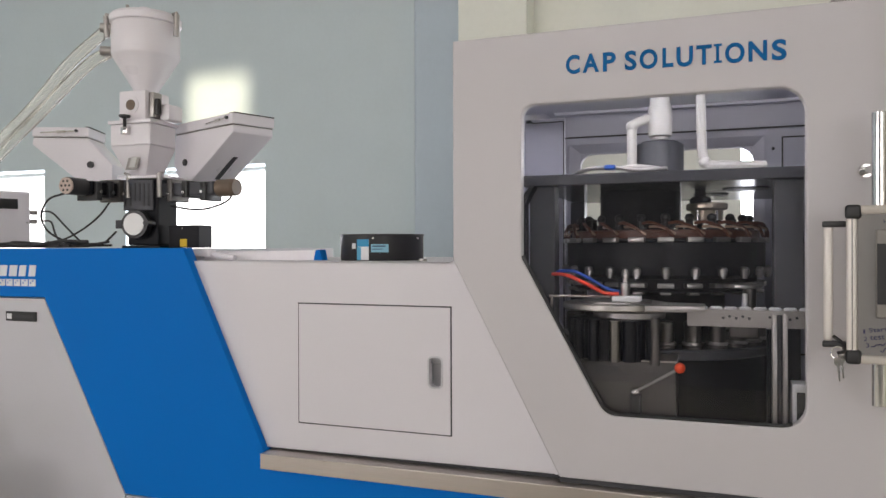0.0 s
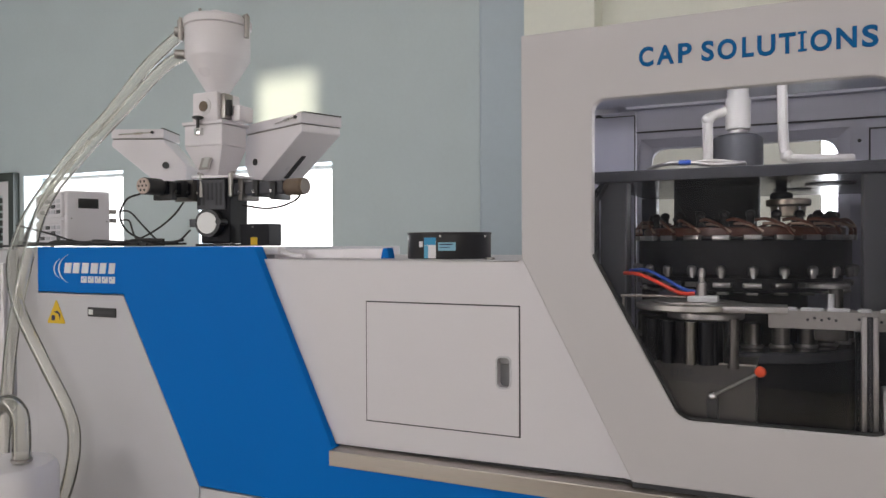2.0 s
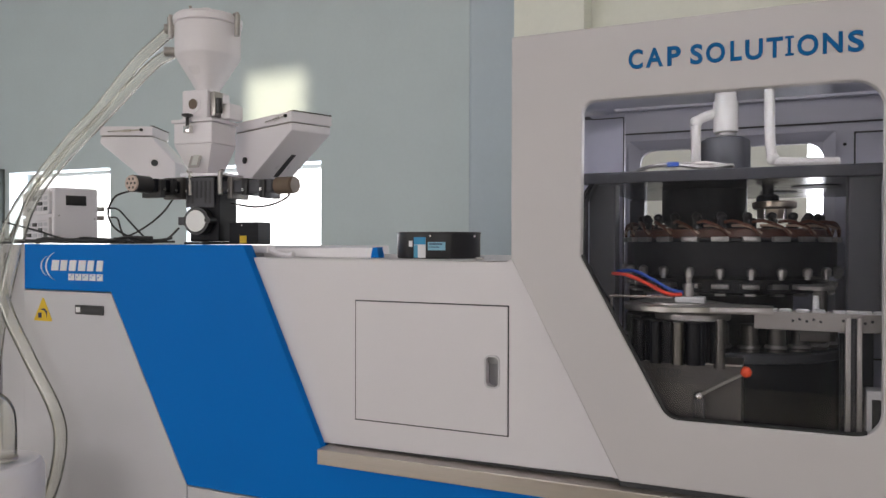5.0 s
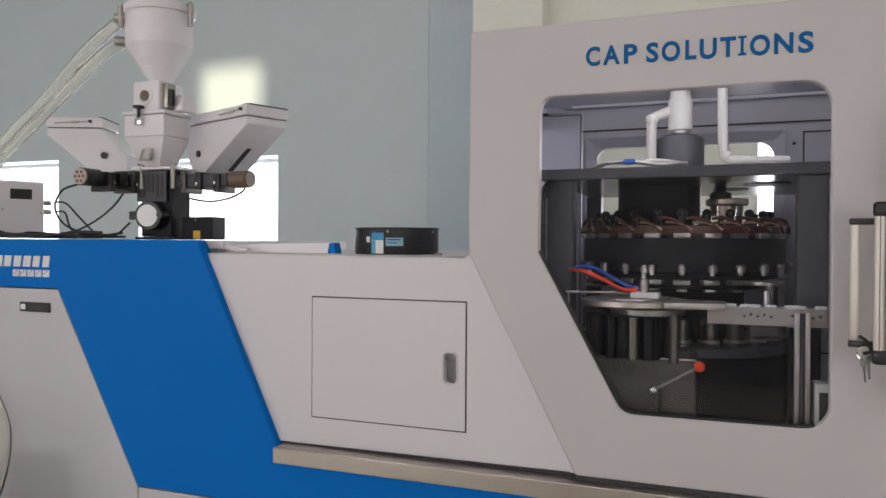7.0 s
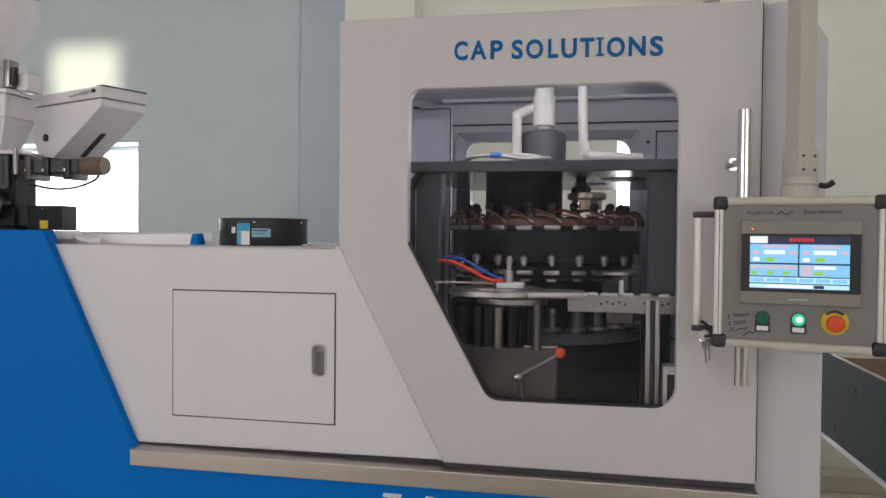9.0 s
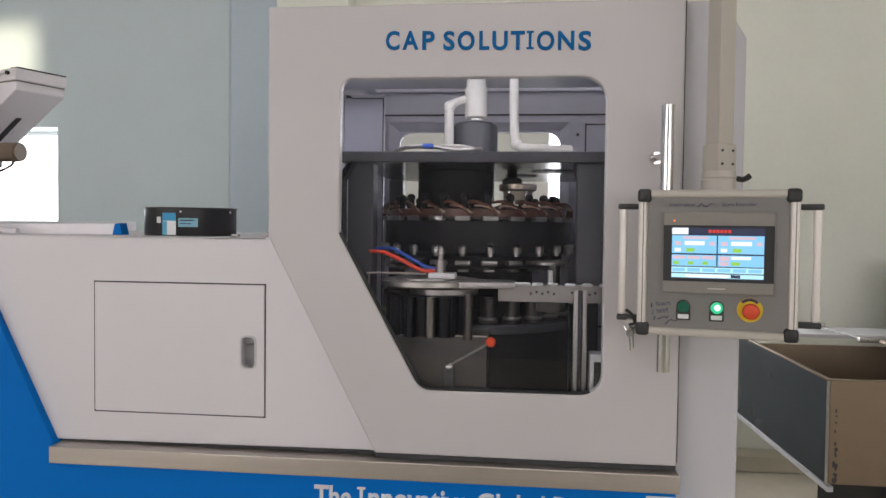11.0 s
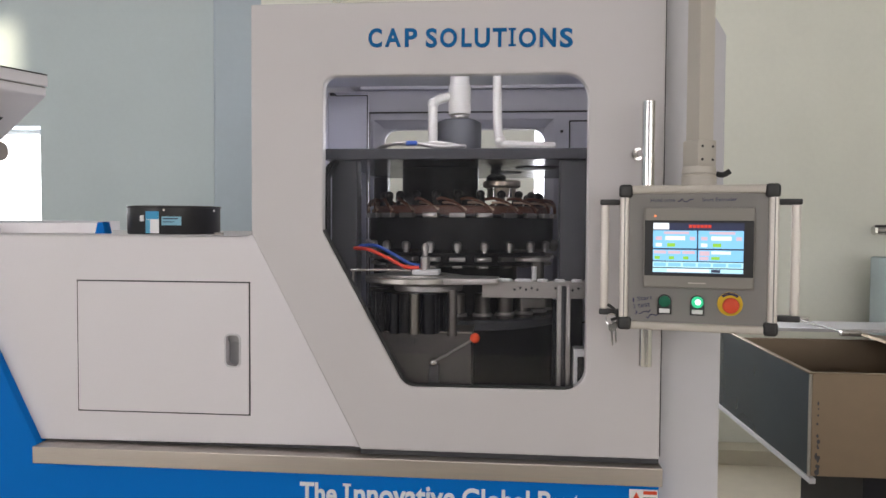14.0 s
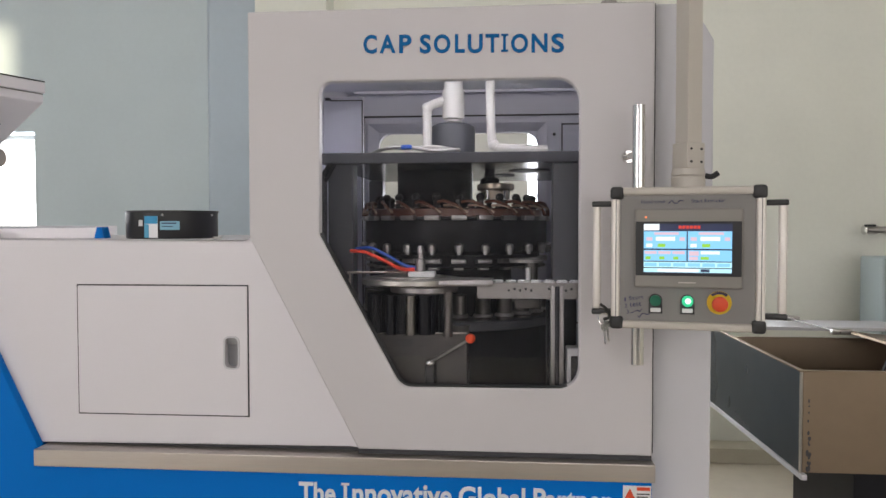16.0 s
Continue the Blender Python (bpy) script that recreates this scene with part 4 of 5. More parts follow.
b = hp("legend_disc", cyl(B(), (0.219, -0.003, 0.0595), (0.219, -0.0002, 0.0595), 0.0242, seg=40), M_YEL, None, "yellow legend ring")
e = lathe(B(), (0, 0, 0), [(0.011, 0), (0.011, 0.010), (0.0148, 0.012), (0.016, 0.017), (0.0148, 0.022), (0.010, 0.0245)], 32)
hp("stop_button", e, M_RED, b, "red mushroom stop button").matrix_basis = pose(0.2195, -0.003, 0.058, 90)
for k in range(9):
    a = radians(50 + 10 * k)
    o = hp("legend_bar", box(B(), -0.0016, 0.0016, -0.0005, 0.0005, -0.003, 0.003), M_INK, b)
    o.matrix_basis = pose(0.219 + 0.0208 * math.cos(a), -0.0036, 0.0595 + 0.0208 * math.sin(a)) @ pose(0, 0, 0, 0, 90 - math.degrees(a), 0)
random.seed(4)
for word, w, h, x, z, tilt in (("Start", 0.030, 0.008, 0.0385, 0.060, 8), ("test", 0.024, 0.008, 0.040, 0.0455, 8), ("1", 0.003, 0.008, 0.0285, 0.057, 0), ("2", 0.005, 0.008, 0.0295, 0.0435, 0), ("3", 0.005, 0.008, 0.033, 0.031, 0),
                           ("Start Extruder", 0.066, 0.007, 0.163, 0.2665, 1), ("Hold time", 0.048, 0.007, 0.062, 0.2655, 1)):
    lettering("marker_word", word, w, h, (x, 0.0008, z), M_INK, face, local=True).matrix_basis @= pose(0, 0, 0, 0, -tilt, 0)
for x0, n, z, rise in ((0.116, 9, 0.269, 0), (0.042, 7, 0.031, 0.0014), (0.056, 9, 0.025, 0.0014)):
    pts = [(x0 + 0.0038 * k + random.uniform(-0.001, 0.001), -0.0006, z + random.choice((-1, 1)) * random.uniform(0.0015, 0.0035) + rise * k) for k in range(n)]
    hp("marker_scrawl", tube(B(), pts, 0.0009, 4, 5), M_INK, face, "dark blue marker scrawl")
KEYRING = thing("key_ring", (0.815, -0.15, 1.33), "bunch of steel keys hanging from the panel handle", "keys")
part("ring", tube(B(), [(0.824 + 0.012 * math.cos(a), -0.15, 1.372 + 0.012 * math.sin(a)) for a in [2 * math.pi * k / 12 for k in range(13)]], 0.0015, 3, 6), M_CHROME, KEYRING)
part("strap", tube(B(), [(0.815, -0.155, 1.405), (0.828, -0.16, 1.395), (0.835, -0.158, 1.378), (0.822, -0.156, 1.372)], 0.0035, 5, 6), M_PLAST, KEYRING)
for dx, dz in ((0.0, 0.0), (0.007, 0.006)):
    kx = 0.824 + dx
    k = prism(B(), fillet([(kx - 0.007, 1.362 + dz), (kx + 0.007, 1.362 + dz), (kx + 0.006, 1.350 + dz), (kx + 0.003, 1.346 + dz), (kx + 0.0045, 1.318 + dz), (kx + 0.0015, 1.315 + dz), (kx - 0.0015, 1.346 + dz), (kx - 0.006, 1.350 + dz)], 0.0012, 3), -0.152 + dx * 0.3, -0.150 + dx * 0.3)
    part("key", k, M_CHROME, KEYRING)
KEYRING.location.x += 0.022
BOOM = thing("panel_boom", (1.032, -0.11, 1.65), "beige steel boom that carries the operator panel", "boom")
bm = box(B(), -0.0203, 0.0203, -0.0203, 0.0203, 0.105, 1.9, 0.003)
tubeb = part("square_tube", bm, M_BOOM, BOOM, local=True)
tubeb.matrix_basis = pose(0, 0, 0, 0, 0, 28)
sock = part("socket", box(B(), -0.0245, 0.0245, -0.0245, 0.0245, 0.05, 0.106, 0.003), M_BOOM, BOOM, local=True)
sock.matrix_basis = pose(0, 0, 0, 0, 0, 28)
for x in (-0.014, 0.014):
    for z in (0.064, 0.092):
        part("screw", cyl(B(), (x, -0.0262, z), (x, -0.0244, z), 0.0028, seg=10), M_PLAST, sock, local=True)
part("swivel", lathe(B(), (0, 0, 0), [(0.036, -0.006), (0.036, 0.03), (0.034, 0.032), (0.034, 0.034), (0.036, 0.036), (0.034, 0.05)], 36), M_BOOM, BOOM, local=True)
part("lock_lever", tube(B(), [(0.033, -0.012, 0.034), (0.047, -0.015, 0.032), (0.060, -0.018, 0.040)], 0.006, 4, 8), M_PLAST, BOOM, "black clamping lever", local=True)

# ---- on top of the machine ----
TIN = thing("heater_band_tin", (-0.298, 0.22, 1.548), "black round metal tin with paper labels", "tin")
tin = part("shell", lathe(B(), (-0.298, 0.22, 1.5485), [(0.1195, 0), (0.1215, 0.003), (0.1215, 0.069), (0.1235, 0.071), (0.1235, 0.075), (0.1195, 0.075), (0.118, 0.02)], 56), M_PLAST, TIN)


def wrap(cx, cy, r, a0, a1, z0, z1, th=0.001, n=6):
    """A label bent round an upright cylinder."""
    bm = B()
    q = []
    for k in range(n + 1):
        a = radians(a0 + (a1 - a0) * k / n)
        q.append([bm.verts.new((cx + rr * math.cos(a), cy + rr * math.sin(a), z)) for rr, z in ((r, z0), (r + th, z0), (r + th, z1), (r, z1))])
    for a, b in zip(q, q[1:]):
        for i in range(4):
            bm.faces.new((a[i], a[(i + 1) % 4], b[(i + 1) % 4], b[i]))
    bm.faces.new(q[0]), bm.faces.new(q[-1])
    return bm


part("label", wrap(-0.298, 0.22, 0.1217, -109, -103, 1.582, 1.598), M_CAP, tin, "small white tag")
part("label", wrap(-0.298, 0.22, 0.1217, -100, -83, 1.551, 1.608), M_CAP, tin, "white label with blue bands")
part("label_band", wrap(-0.298, 0.22, 0.1228, -100, -83, 1.588, 1.6085), mat("blue_band", (0.03, 0.3, 0.55), 0.5), tin)
part("label_band", wrap(-0.298, 0.22, 0.1228, -100, -94, 1.551, 1.587), mat("blue_band_side", (0.1, 0.4, 0.6), 0.5), tin)
part("label", wrap(-0.298, 0.22, 0.1217, -80, -57, 1.572, 1.595), M_LBLUE, tin, "pale blue label")
part("label_band", wrap(-0.298, 0.22, 0.1228, -78, -61, 1.588, 1.591), M_INK, tin)
part("label_band", wrap(-0.298, 0.22, 0.1228, -78, -65, 1.580, 1.582), M_INK, tin)
for a in (-77, -10):
    part("rivet", ball(B(), (-0.298 + 0.122 * math.cos(radians(a)), 0.22 + 0.122 * math.sin(radians(a)), 1.612), 0.004), M_CHROME, tin)
TRAY = thing("cover_channel", (-0.68, 0.2, 1.548), "long white sheet metal cover with a blue end", "cover")
part("sheet", prism(B(), [(-0.90, 1.549), (-0.477, 1.549), (-0.470, 1.578), (-0.86, 1.574)], 0.13, 0.165), M_HOPPER, TRAY)
part("end", prism(B(), [(-0.4765, 1.549), (-0.449, 1.549), (-0.456, 1.580), (-0.4695, 1.5785)], 0.13, 0.165), M_BLUE, TRAY, "blue end")
TOOL = thing("white_tool", (-0.82, 0.1, 1.548), "white plastic hand scraper lying on the cover", "tool")
tl = part("body", tube(B(), [(-0.845, 0.09, 1.575), (-0.80, 0.09, 1.568), (-0.76, 0.09, 1.558), (-0.72, 0.09, 1.556)], 0.009, 5, 10), M_HOPPER, TOOL)
part("blade", box(B(), -0.86, -0.80, 0.07, 0.11, 1.560, 1.585, 0.004), M_HOPPER, TOOL)
BOLTS = thing("loose_washer", (-0.13, 0.15, 1.548), "loose steel washer on the white top", "washer")
part("disc", cyl(B(), (-0.13, 0.12, 1.5485), (-0.13, 0.12, 1.554), 0.012), M_STEELD, BOLTS)

for ob in (TIN, TRAY, TOOL, BOLTS):
    ob.location.z -= 0.006

# ---- gravimetric blender ----
BX, BY = -1.345, 0.42
BLEND = thing("material_blender", (BX, BY, 1.58), "white hopper blender with side bins and black feeders", "hopper", turn=11)
hop = part("vacuum_hopper", lathe(B(), (BX, BY, 0), [(0.042, 2.145), (0.045, 2.16), (0.115, 2.275), (0.119, 2.285), (0.119, 2.392), (0.117, 2.395)], 56), M_HOPPER, BLEND, "white conical vacuum hopper")
part("lid", lathe(B(), (BX, BY, 0), [(0.117, 2.396), (0.124, 2.399), (0.126, 2.420), (0.118, 2.430), (0.08, 2.440), (0.001, 2.443)], 56), M_HOPPER, hop)
part("lid_dome", ball(B(), (BX - 0.005, BY, 2.44), 0.04, 1, 1, 0.7), M_HOPPER, hop)
part("lid_tap", cyl(box(B(), BX - 0.085, BX - 0.05, BY - 0.01, BY + 0.01, 2.452, 2.462, 0.002), (BX - 0.068, BY, 2.435), (BX - 0.075, BY, 2.48), 0.006, seg=10), M_STEELD, hop)
for a in (-158, -10, 100):
    dx, dy = math.cos(radians(a)), math.sin(radians(a))
    c = cyl(B(), (BX + 0.134 * dx, BY + 0.134 * dy, 2.348), (BX + 0.137 * dx, BY + 0.137 * dy, 2.425), 0.010, seg=12)
    cyl(c, (BX + 0.120 * dx, BY + 0.120 * dy, 2.425), (BX + 0.140 * dx, BY + 0.140 * dy, 2.43), 0.008, seg=10)
    part("latch", c, M_STEELD, hop, "chrome toggle latch")
for z, y in ((2.30, BY - 0.10), (2.385, BY - 0.11)):
    part("inlet", cyl(B(), (BX - 0.105, BY - 0.03, z), (BX - 0.150, BY - 0.05, z), 0.018), M_STEELD, hop)
neck = part("neck_box", box(B(), BX - 0.062, BX + 0.055, BY - 0.07, BY + 0.06, 2.039, 2.148, 0.006), M_HOPPER, BLEND)
neck.matrix_basis = pose(0, 0, 0, 0, 0, -9)
part("neck_disc", cyl(B(), (BX - 0.006, BY - 0.0735, 2.095), (BX - 0.006, BY - 0.0702, 2.095), 0.032), M_HOPPER, neck)
part("neck_port", cyl(B(), (BX - 0.006, BY - 0.0765, 2.095), (BX - 0.006, BY - 0.07355, 2.095), 0.019), M_BROWNM, neck)
part("neck_valve", box(B(), BX + 0.0555, BX + 0.078, BY - 0.055, BY - 0.01, 2.05, 2.14, 0.003), M_STEELD, neck)
part("neck_plug", cyl(B(), (BX + 0.088, BY - 0.045, 2.06), (BX + 0.088, BY - 0.045, 2.115), 0.011), M_PLAST, neck)
part("neck_cover", box(B(), BX + 0.08, BX + 0.125, BY - 0.03, BY + 0.05, 2.04, 2.10, 0.01), M_HOPPER, neck)


def frustum(bm, a, za, b, zb):
    """A four-sided taper between two level rectangles (x0, x1, y0, y1)."""
    lo = [bm.verts.new((a[i], a[j], za)) for i, j in ((0, 2), (1, 2), (1, 3), (0, 3))]
    hi = [bm.verts.new((b[i], b[j], zb)) for i, j in ((0, 2), (1, 2), (1, 3), (0, 3))]
    bm.faces.new(lo[::-1]), bm.faces.new(hi)
    for i in range(4):
        j = (i + 1) % 4
        bm.faces.new((lo[i], lo[j], hi[j], hi[i]))
    bmesh.ops.bevel(bm, geom=bm.edges[:], offset=0.004, segments=2, affect="EDGES", profile=0.5)
    return bm


MB = (BX - 0.088, BX + 0.088, BY - 0.085, BY + 0.055)
main = part("weigh_box", box(B(), *MB, 1.948, 2.0255, 0.006), M_HOPPER, BLEND)
main.matrix_basis = pose(0, 0, 0, 0, 0, -9)
part("weigh_lid", box(B(), MB[0] - 0.006, MB[1] + 0.006, MB[2] - 0.006, MB[3] + 0.006, 2.026, 2.0385, 0.002), M_HOPPER, main)
part("weigh_funnel", frustum(B(), (BX - 0.045, BX + 0.035, BY - 0.045, BY + 0.045), 1.842, MB, 1.9475), M_HOPPER, main)
sg = part("sight_window", box(B(), -0.024, 0.024, -0.003, 0.0, -0.042, 0.042, 0.001), M_STEELD, main, "framed sight window", local=True)
sg.matrix_basis = Matrix.Translation(Vector((BX + 0.004, BY - 0.068, 1.90)) - BASE[BLEND.name]) @ pose(0, 0, 0, -21, 0, 0)
part("sight_pane", box(B(), -0.010, 0.014, -0.005, -0.0032, -0.034, 0.034), M_SIGHT, sg, local=True)
part("star_knob", cyl(lathe(B(), (BX - 0.008, BY - 0.102, 2.042), [(0.010, 0), (0.020, 0.004), (0.020, 0.011), (0.008, 0.014)], 10), (BX - 0.008, BY - 0.102, 1.995), (BX - 0.008, BY - 0.102, 2.043), 0.006, seg=10), M_PLAST, main, "black star knob")
part("catch", box(B(), BX - 0.022, BX + 0.006, BY - 0.108, BY - 0.0865, 1.985, 2.012, 0.003), M_CHROME, main)
# each bin: its outer front corner's place, its turn, its front outline (along, up) and its depth
TO_BLEND = (Matrix.Translation((BX, BY, 1.58)) @ pose(0, 0, 0, 0, 0, 11)).inverted()
RB = ((-0.935, 0.38), -21, [(0.0, 2.006), (-0.385, 2.006), (-0.40, 1.90), (-0.355, 1.815), (-0.295, 1.815), (0.0, 1.980)], 0.165)
LB = ((-1.72, 0.37), 25, [(-0.09, 2.000), (0.11, 2.000), (0.12, 1.985), (0.20, 1.90), (0.20, 1.82), (0.10, 1.815), (-0.095, 1.975)], 0.17)
for (px, py), turn, prof, deep, side in (RB + (1,), LB + (-1,)):
    b = part("side_bin", softened(prism(B(), prof, 0, deep), 0.004), M_HOPPER, BLEND, "white wedge-shaped side bin", local=True)
    b.matrix_basis = TO_BLEND @ pose(px, py, 0, 0, 0, turn)
    u0, u1, top = min(prof[0][0], prof[1][0]), max(prof[0][0], prof[1][0]), prof[0][1]
    part("lid_gasket", box(B(), u0 + 0.002, u1 - 0.002, 0.002, deep - 0.002, top + 0.0003, top + 0.0035), M_BEZEL, b, local=True)
    part("bin_lid", box(B(), u0 - 0.003, u1 + 0.003, -0.004, deep + 0.004, top + 0.004, top + 0.040, 0.003), M_HOPPER, b, local=True)
    part("lid_seal", box(B(), u1 - 0.03, u1 + 0.0035, 0.002, deep + 0.003, top + 0.0405, top + 0.044, 0.001) if side > 0 else box(B(), u1 - 0.01, u1 + 0.0035, 0.002, deep + 0.003, top + 0.0405, top + 0.044, 0.001), M_PLAST, b, "dark lid seal", local=True)
    cu = -0.315 if side > 0 else 0.12
    part("plug", cyl(B(), (cu, -0.006, 1.898), (cu, 0.001, 1.898), 0.0125), M_PLAST, b, "black round plug", local=True)
    su = -0.16 if side > 0 else -0.06
    part("lid_stay", cyl(cyl(B(), (su, -0.008, top + 0.018), (su + 0.13, -0.008, top + 0.026), 0.003, seg=8), (su + 0.06, -0.008, top + 0.0215), (su + 0.09, -0.008, top + 0.0235), 0.006, seg=8), M_CHROME, b, "lid stay", local=True)
    part("stay_pin", cyl(B(), (su + 0.13, -0.012, top + 0.026), (su + 0.13, -0.003, top + 0.026), 0.006, seg=10), M_PLAST, b, local=True)
    if side > 0:
        s = part("slot_window", box(B(), -0.13, 0.13, -0.020, 0.020, -0.001, 0.004, 0.001), M_HOPPER, b, "long sight slot", local=True)
        s.matrix_basis = pose(-0.1475, 0.09, 1.9035) @ pose(0, 0, 0, 0, 180 - 31, 0)
        part("slot_pane", box(B(), -0.12, 0.12, -0.010, 0.010, 0.0042, 0.006), M_SEAM, s, local=True)
    ax, bx = (BX + 0.105, BX + 0.335) if side > 0 else (BX - 0.065, BX - 0.225)
    arm_ = part("feeder", box(B(), min(ax, bx), max(ax, bx), BY - 0.035, BY + 0.035, 1.765, 1.812, 0.006), M_BLACK if side < 0 else M_FRAME, BLEND, "black screw feeder")
    arm_.matrix_basis = pose(0, 0, 0, 0, 0, -14) if side > 0 else pose(-0.075, 0.02, 0, 0, 0, 80)
    part("motor", cyl(B(), (bx, BY, 1.79), (bx + side * 0.07, BY, 1.79), 0.03), M_BROWNM if side > 0 else M_PLAST, arm_, "round feeder motor")
    part("fan_cover", cyl(B(), (bx + side * 0.0702, BY, 1.79), (bx + side * 0.077, BY, 1.79), 0.0275, 0.0275, 28), M_BROWNM if side > 0 else M_FANEND, arm_)
    for n in range(0 if side > 0 else 7):
        vy, vz = (0.017 * math.cos(radians(60 * n)), 0.017 * math.sin(radians(60 * n))) if n < 6 else (0, 0)
        part("vent_hole", cyl(B(), (bx + side * 0.0765, BY + vy, 1.79 + vz), (bx + side * 0.0778, BY + vy, 1.79 + vz), 0.0042, seg=10), M_PLAST, arm_)
    for k, fx in enumerate((0.2, 0.5, 0.85)):
        x = ax + (bx - ax) * fx
        part("clamp", box(B(), x - 0.012, x + 0.012, BY - 0.047, BY + 0.042, 1.745 + 0.012 * (k % 2), 1.825 - 0.008 * k, 0.003), M_PLAST if k else M_DULL, arm_)
        part("clamp_bolt", cyl(B(), (x, BY - 0.055, 1.775), (x, BY - 0.046, 1.775), 0.006, seg=8), M_CHROME, arm_)
    part("toggle", cyl(cyl(B(), (ax + side * 0.02, BY - 0.065, 1.76), (ax + side * 0.012, BY - 0.058, 1.845), 0.009, seg=10), (ax + side * 0.012, BY - 0.058, 1.845), (ax + side * 0.01, BY - 0.04, 1.85), 0.005, seg=8), M_STEELD, arm_, "chrome toggle clamp")
part("mount_plate", box(B(), BX - 0.07, BX + 0.115, BY - 0.075, BY + 0.075, 1.83, 1.841, 0.002), M_HOPPER, BLEND)
mixer = part("mixer_body", box(B(), BX - 0.035, BX + 0.085, BY - 0.065, BY + 0.065, 1.59, 1.829, 0.006), M_BLACK, BLEND, "black cast mixing chamber")
part("grille", box(B(), BX - 0.045, BX + 0.07, BY - 0.077, BY - 0.066, 1.715, 1.825, 0.003), M_FRAME, mixer)
for k in range(6):
    x = BX - 0.038 + 0.0175 * k
    part("grille_slot", box(B(), x, x + 0.008, BY - 0.0785, BY - 0.0771, 1.73 + 0.02 * (k in (2, 3)), 1.812, 0.0005), M_SEAM, mixer)
part("port_ring", cyl(B(), (BX + 0.012, BY - 0.100, 1.665), (BX + 0.012, BY - 0.066, 1.665), 0.05, seg=36), M_PLAST, mixer)
part("port_glass", cyl(B(), (BX + 0.012, BY - 0.104, 1.665), (BX + 0.012, BY - 0.1005, 1.665), 0.039, seg=36), M_SIGHT, mixer, "frosted round sight glass")
part("port_hinge", box(B(), BX - 0.065, BX - 0.038, BY - 0.095, BY - 0.07, 1.65, 1.68, 0.003), M_FRAME, mixer)
part("port_knob", cyl(B(), (BX + 0.068, BY - 0.12, 1.668), (BX + 0.068, BY - 0.07, 1.668), 0.011, seg=12), M_PLAST, mixer)
part("base_flange", box(B(), BX - 0.05, BX + 0.10, BY - 0.08, BY + 0.08, 1.58, 1.5895, 0.002), M_BLACK, mixer)
BBOX = thing("heater_box", (-1.15, 0.42, 1.58), "black steel terminal box with a yellow sticker", "terminal box")
bb = part("case", box(B(), -1.215, -1.085, 0.385, 0.46, 1.5805, 1.661, 0.003), M_BLACK, BBOX)
part("sticker", box(B(), -1.165, -1.135, 0.3835, 0.3845, 1.585, 1.612), M_YEL, bb, "yellow sticker")
part("screw", ball(B(), (-1.155, 0.384, 1.65), 0.003), M_CHROME, bb)

CTRL = thing("blender_controller", (-1.90, 0.20, 1.579), "white control box with instrument windows and black cables", "control box", turn=-20)
cb = part("case", box(B(), -0.33, 0.0, 0.0, 0.165, 0.006, 0.218, 0.008, 3), M_HOPPER, CTRL, local=True)
part("display", box(B(), 0.0, 0.002, 0.045, 0.12, 0.150, 0.188, 0.0005), M_PLAST, cb, "dark display", local=True)
for y, z in ((0.02, 0.11), (0.02, 0.03), (0.10, 0.02), (0.15, 0.02), (0.152, 0.1)):
    part("screw", cyl(B(), (0.0, y, z), (0.002, y, z), 0.003, seg=8), M_STEELD, cb, local=True)
for z0 in (0.012, 0.115):
    f = part("window_frame", softened(prism(B(), fillet(rect(-0.32, -0.012, z0, z0 + 0.092), 0.012), -0.012, -0.0003, [fillet(rect(-0.305, -0.027, z0 + 0.012, z0 + 0.08), 0.006)]), 0.001), M_HOPPER, CTRL, "instrument window frame", local=True)
    for i in range(4):
        for j in range(3):
            part("instrument", box(B(), -0.295 + 0.066 * i, -0.252 + 0.066 * i, -0.004, -0.0003, z0 + 0.016 + 0.021 * j, z0 + 0.03 + 0.021 * j), M_GREYW if (i + j) % 3 else M_PLAST, f, local=True)
for y, z in ((0.167, 0.14), (0.167, 0.105)):
    part("plug", cyl(B(), (-0.03, y - 0.002, z), (-0.02, y + 0.03, z), 0.009, seg=12), M_STEELD, cb, local=True)

# ---- cables ----
random.seed(11)
CABLES = thing("loose_cables", (-1.5, 0.2, 1.58), "tangle of black cables on the blue machine top", "cable")
for k in range(9):
    y = 0.06 + 0.03 * k
    z = 1.586 + 0.003 * (k % 4)
    pts = [(-1.9 + 0.55 * t + random.uniform(-0.03, 0.03) - 0.05 * (k % 3), y + random.uniform(-0.04, 0.04), z + max(0.0, random.uniform(-0.012, 0.010))) for t in (0, 0.18, 0.36, 0.52, 0.7, 0.86, 1.0)]
    part("cable", tube(B(), pts, 0.004 + 0.001 * (k % 2), 5, 7), M_RUBBER, CABLES)
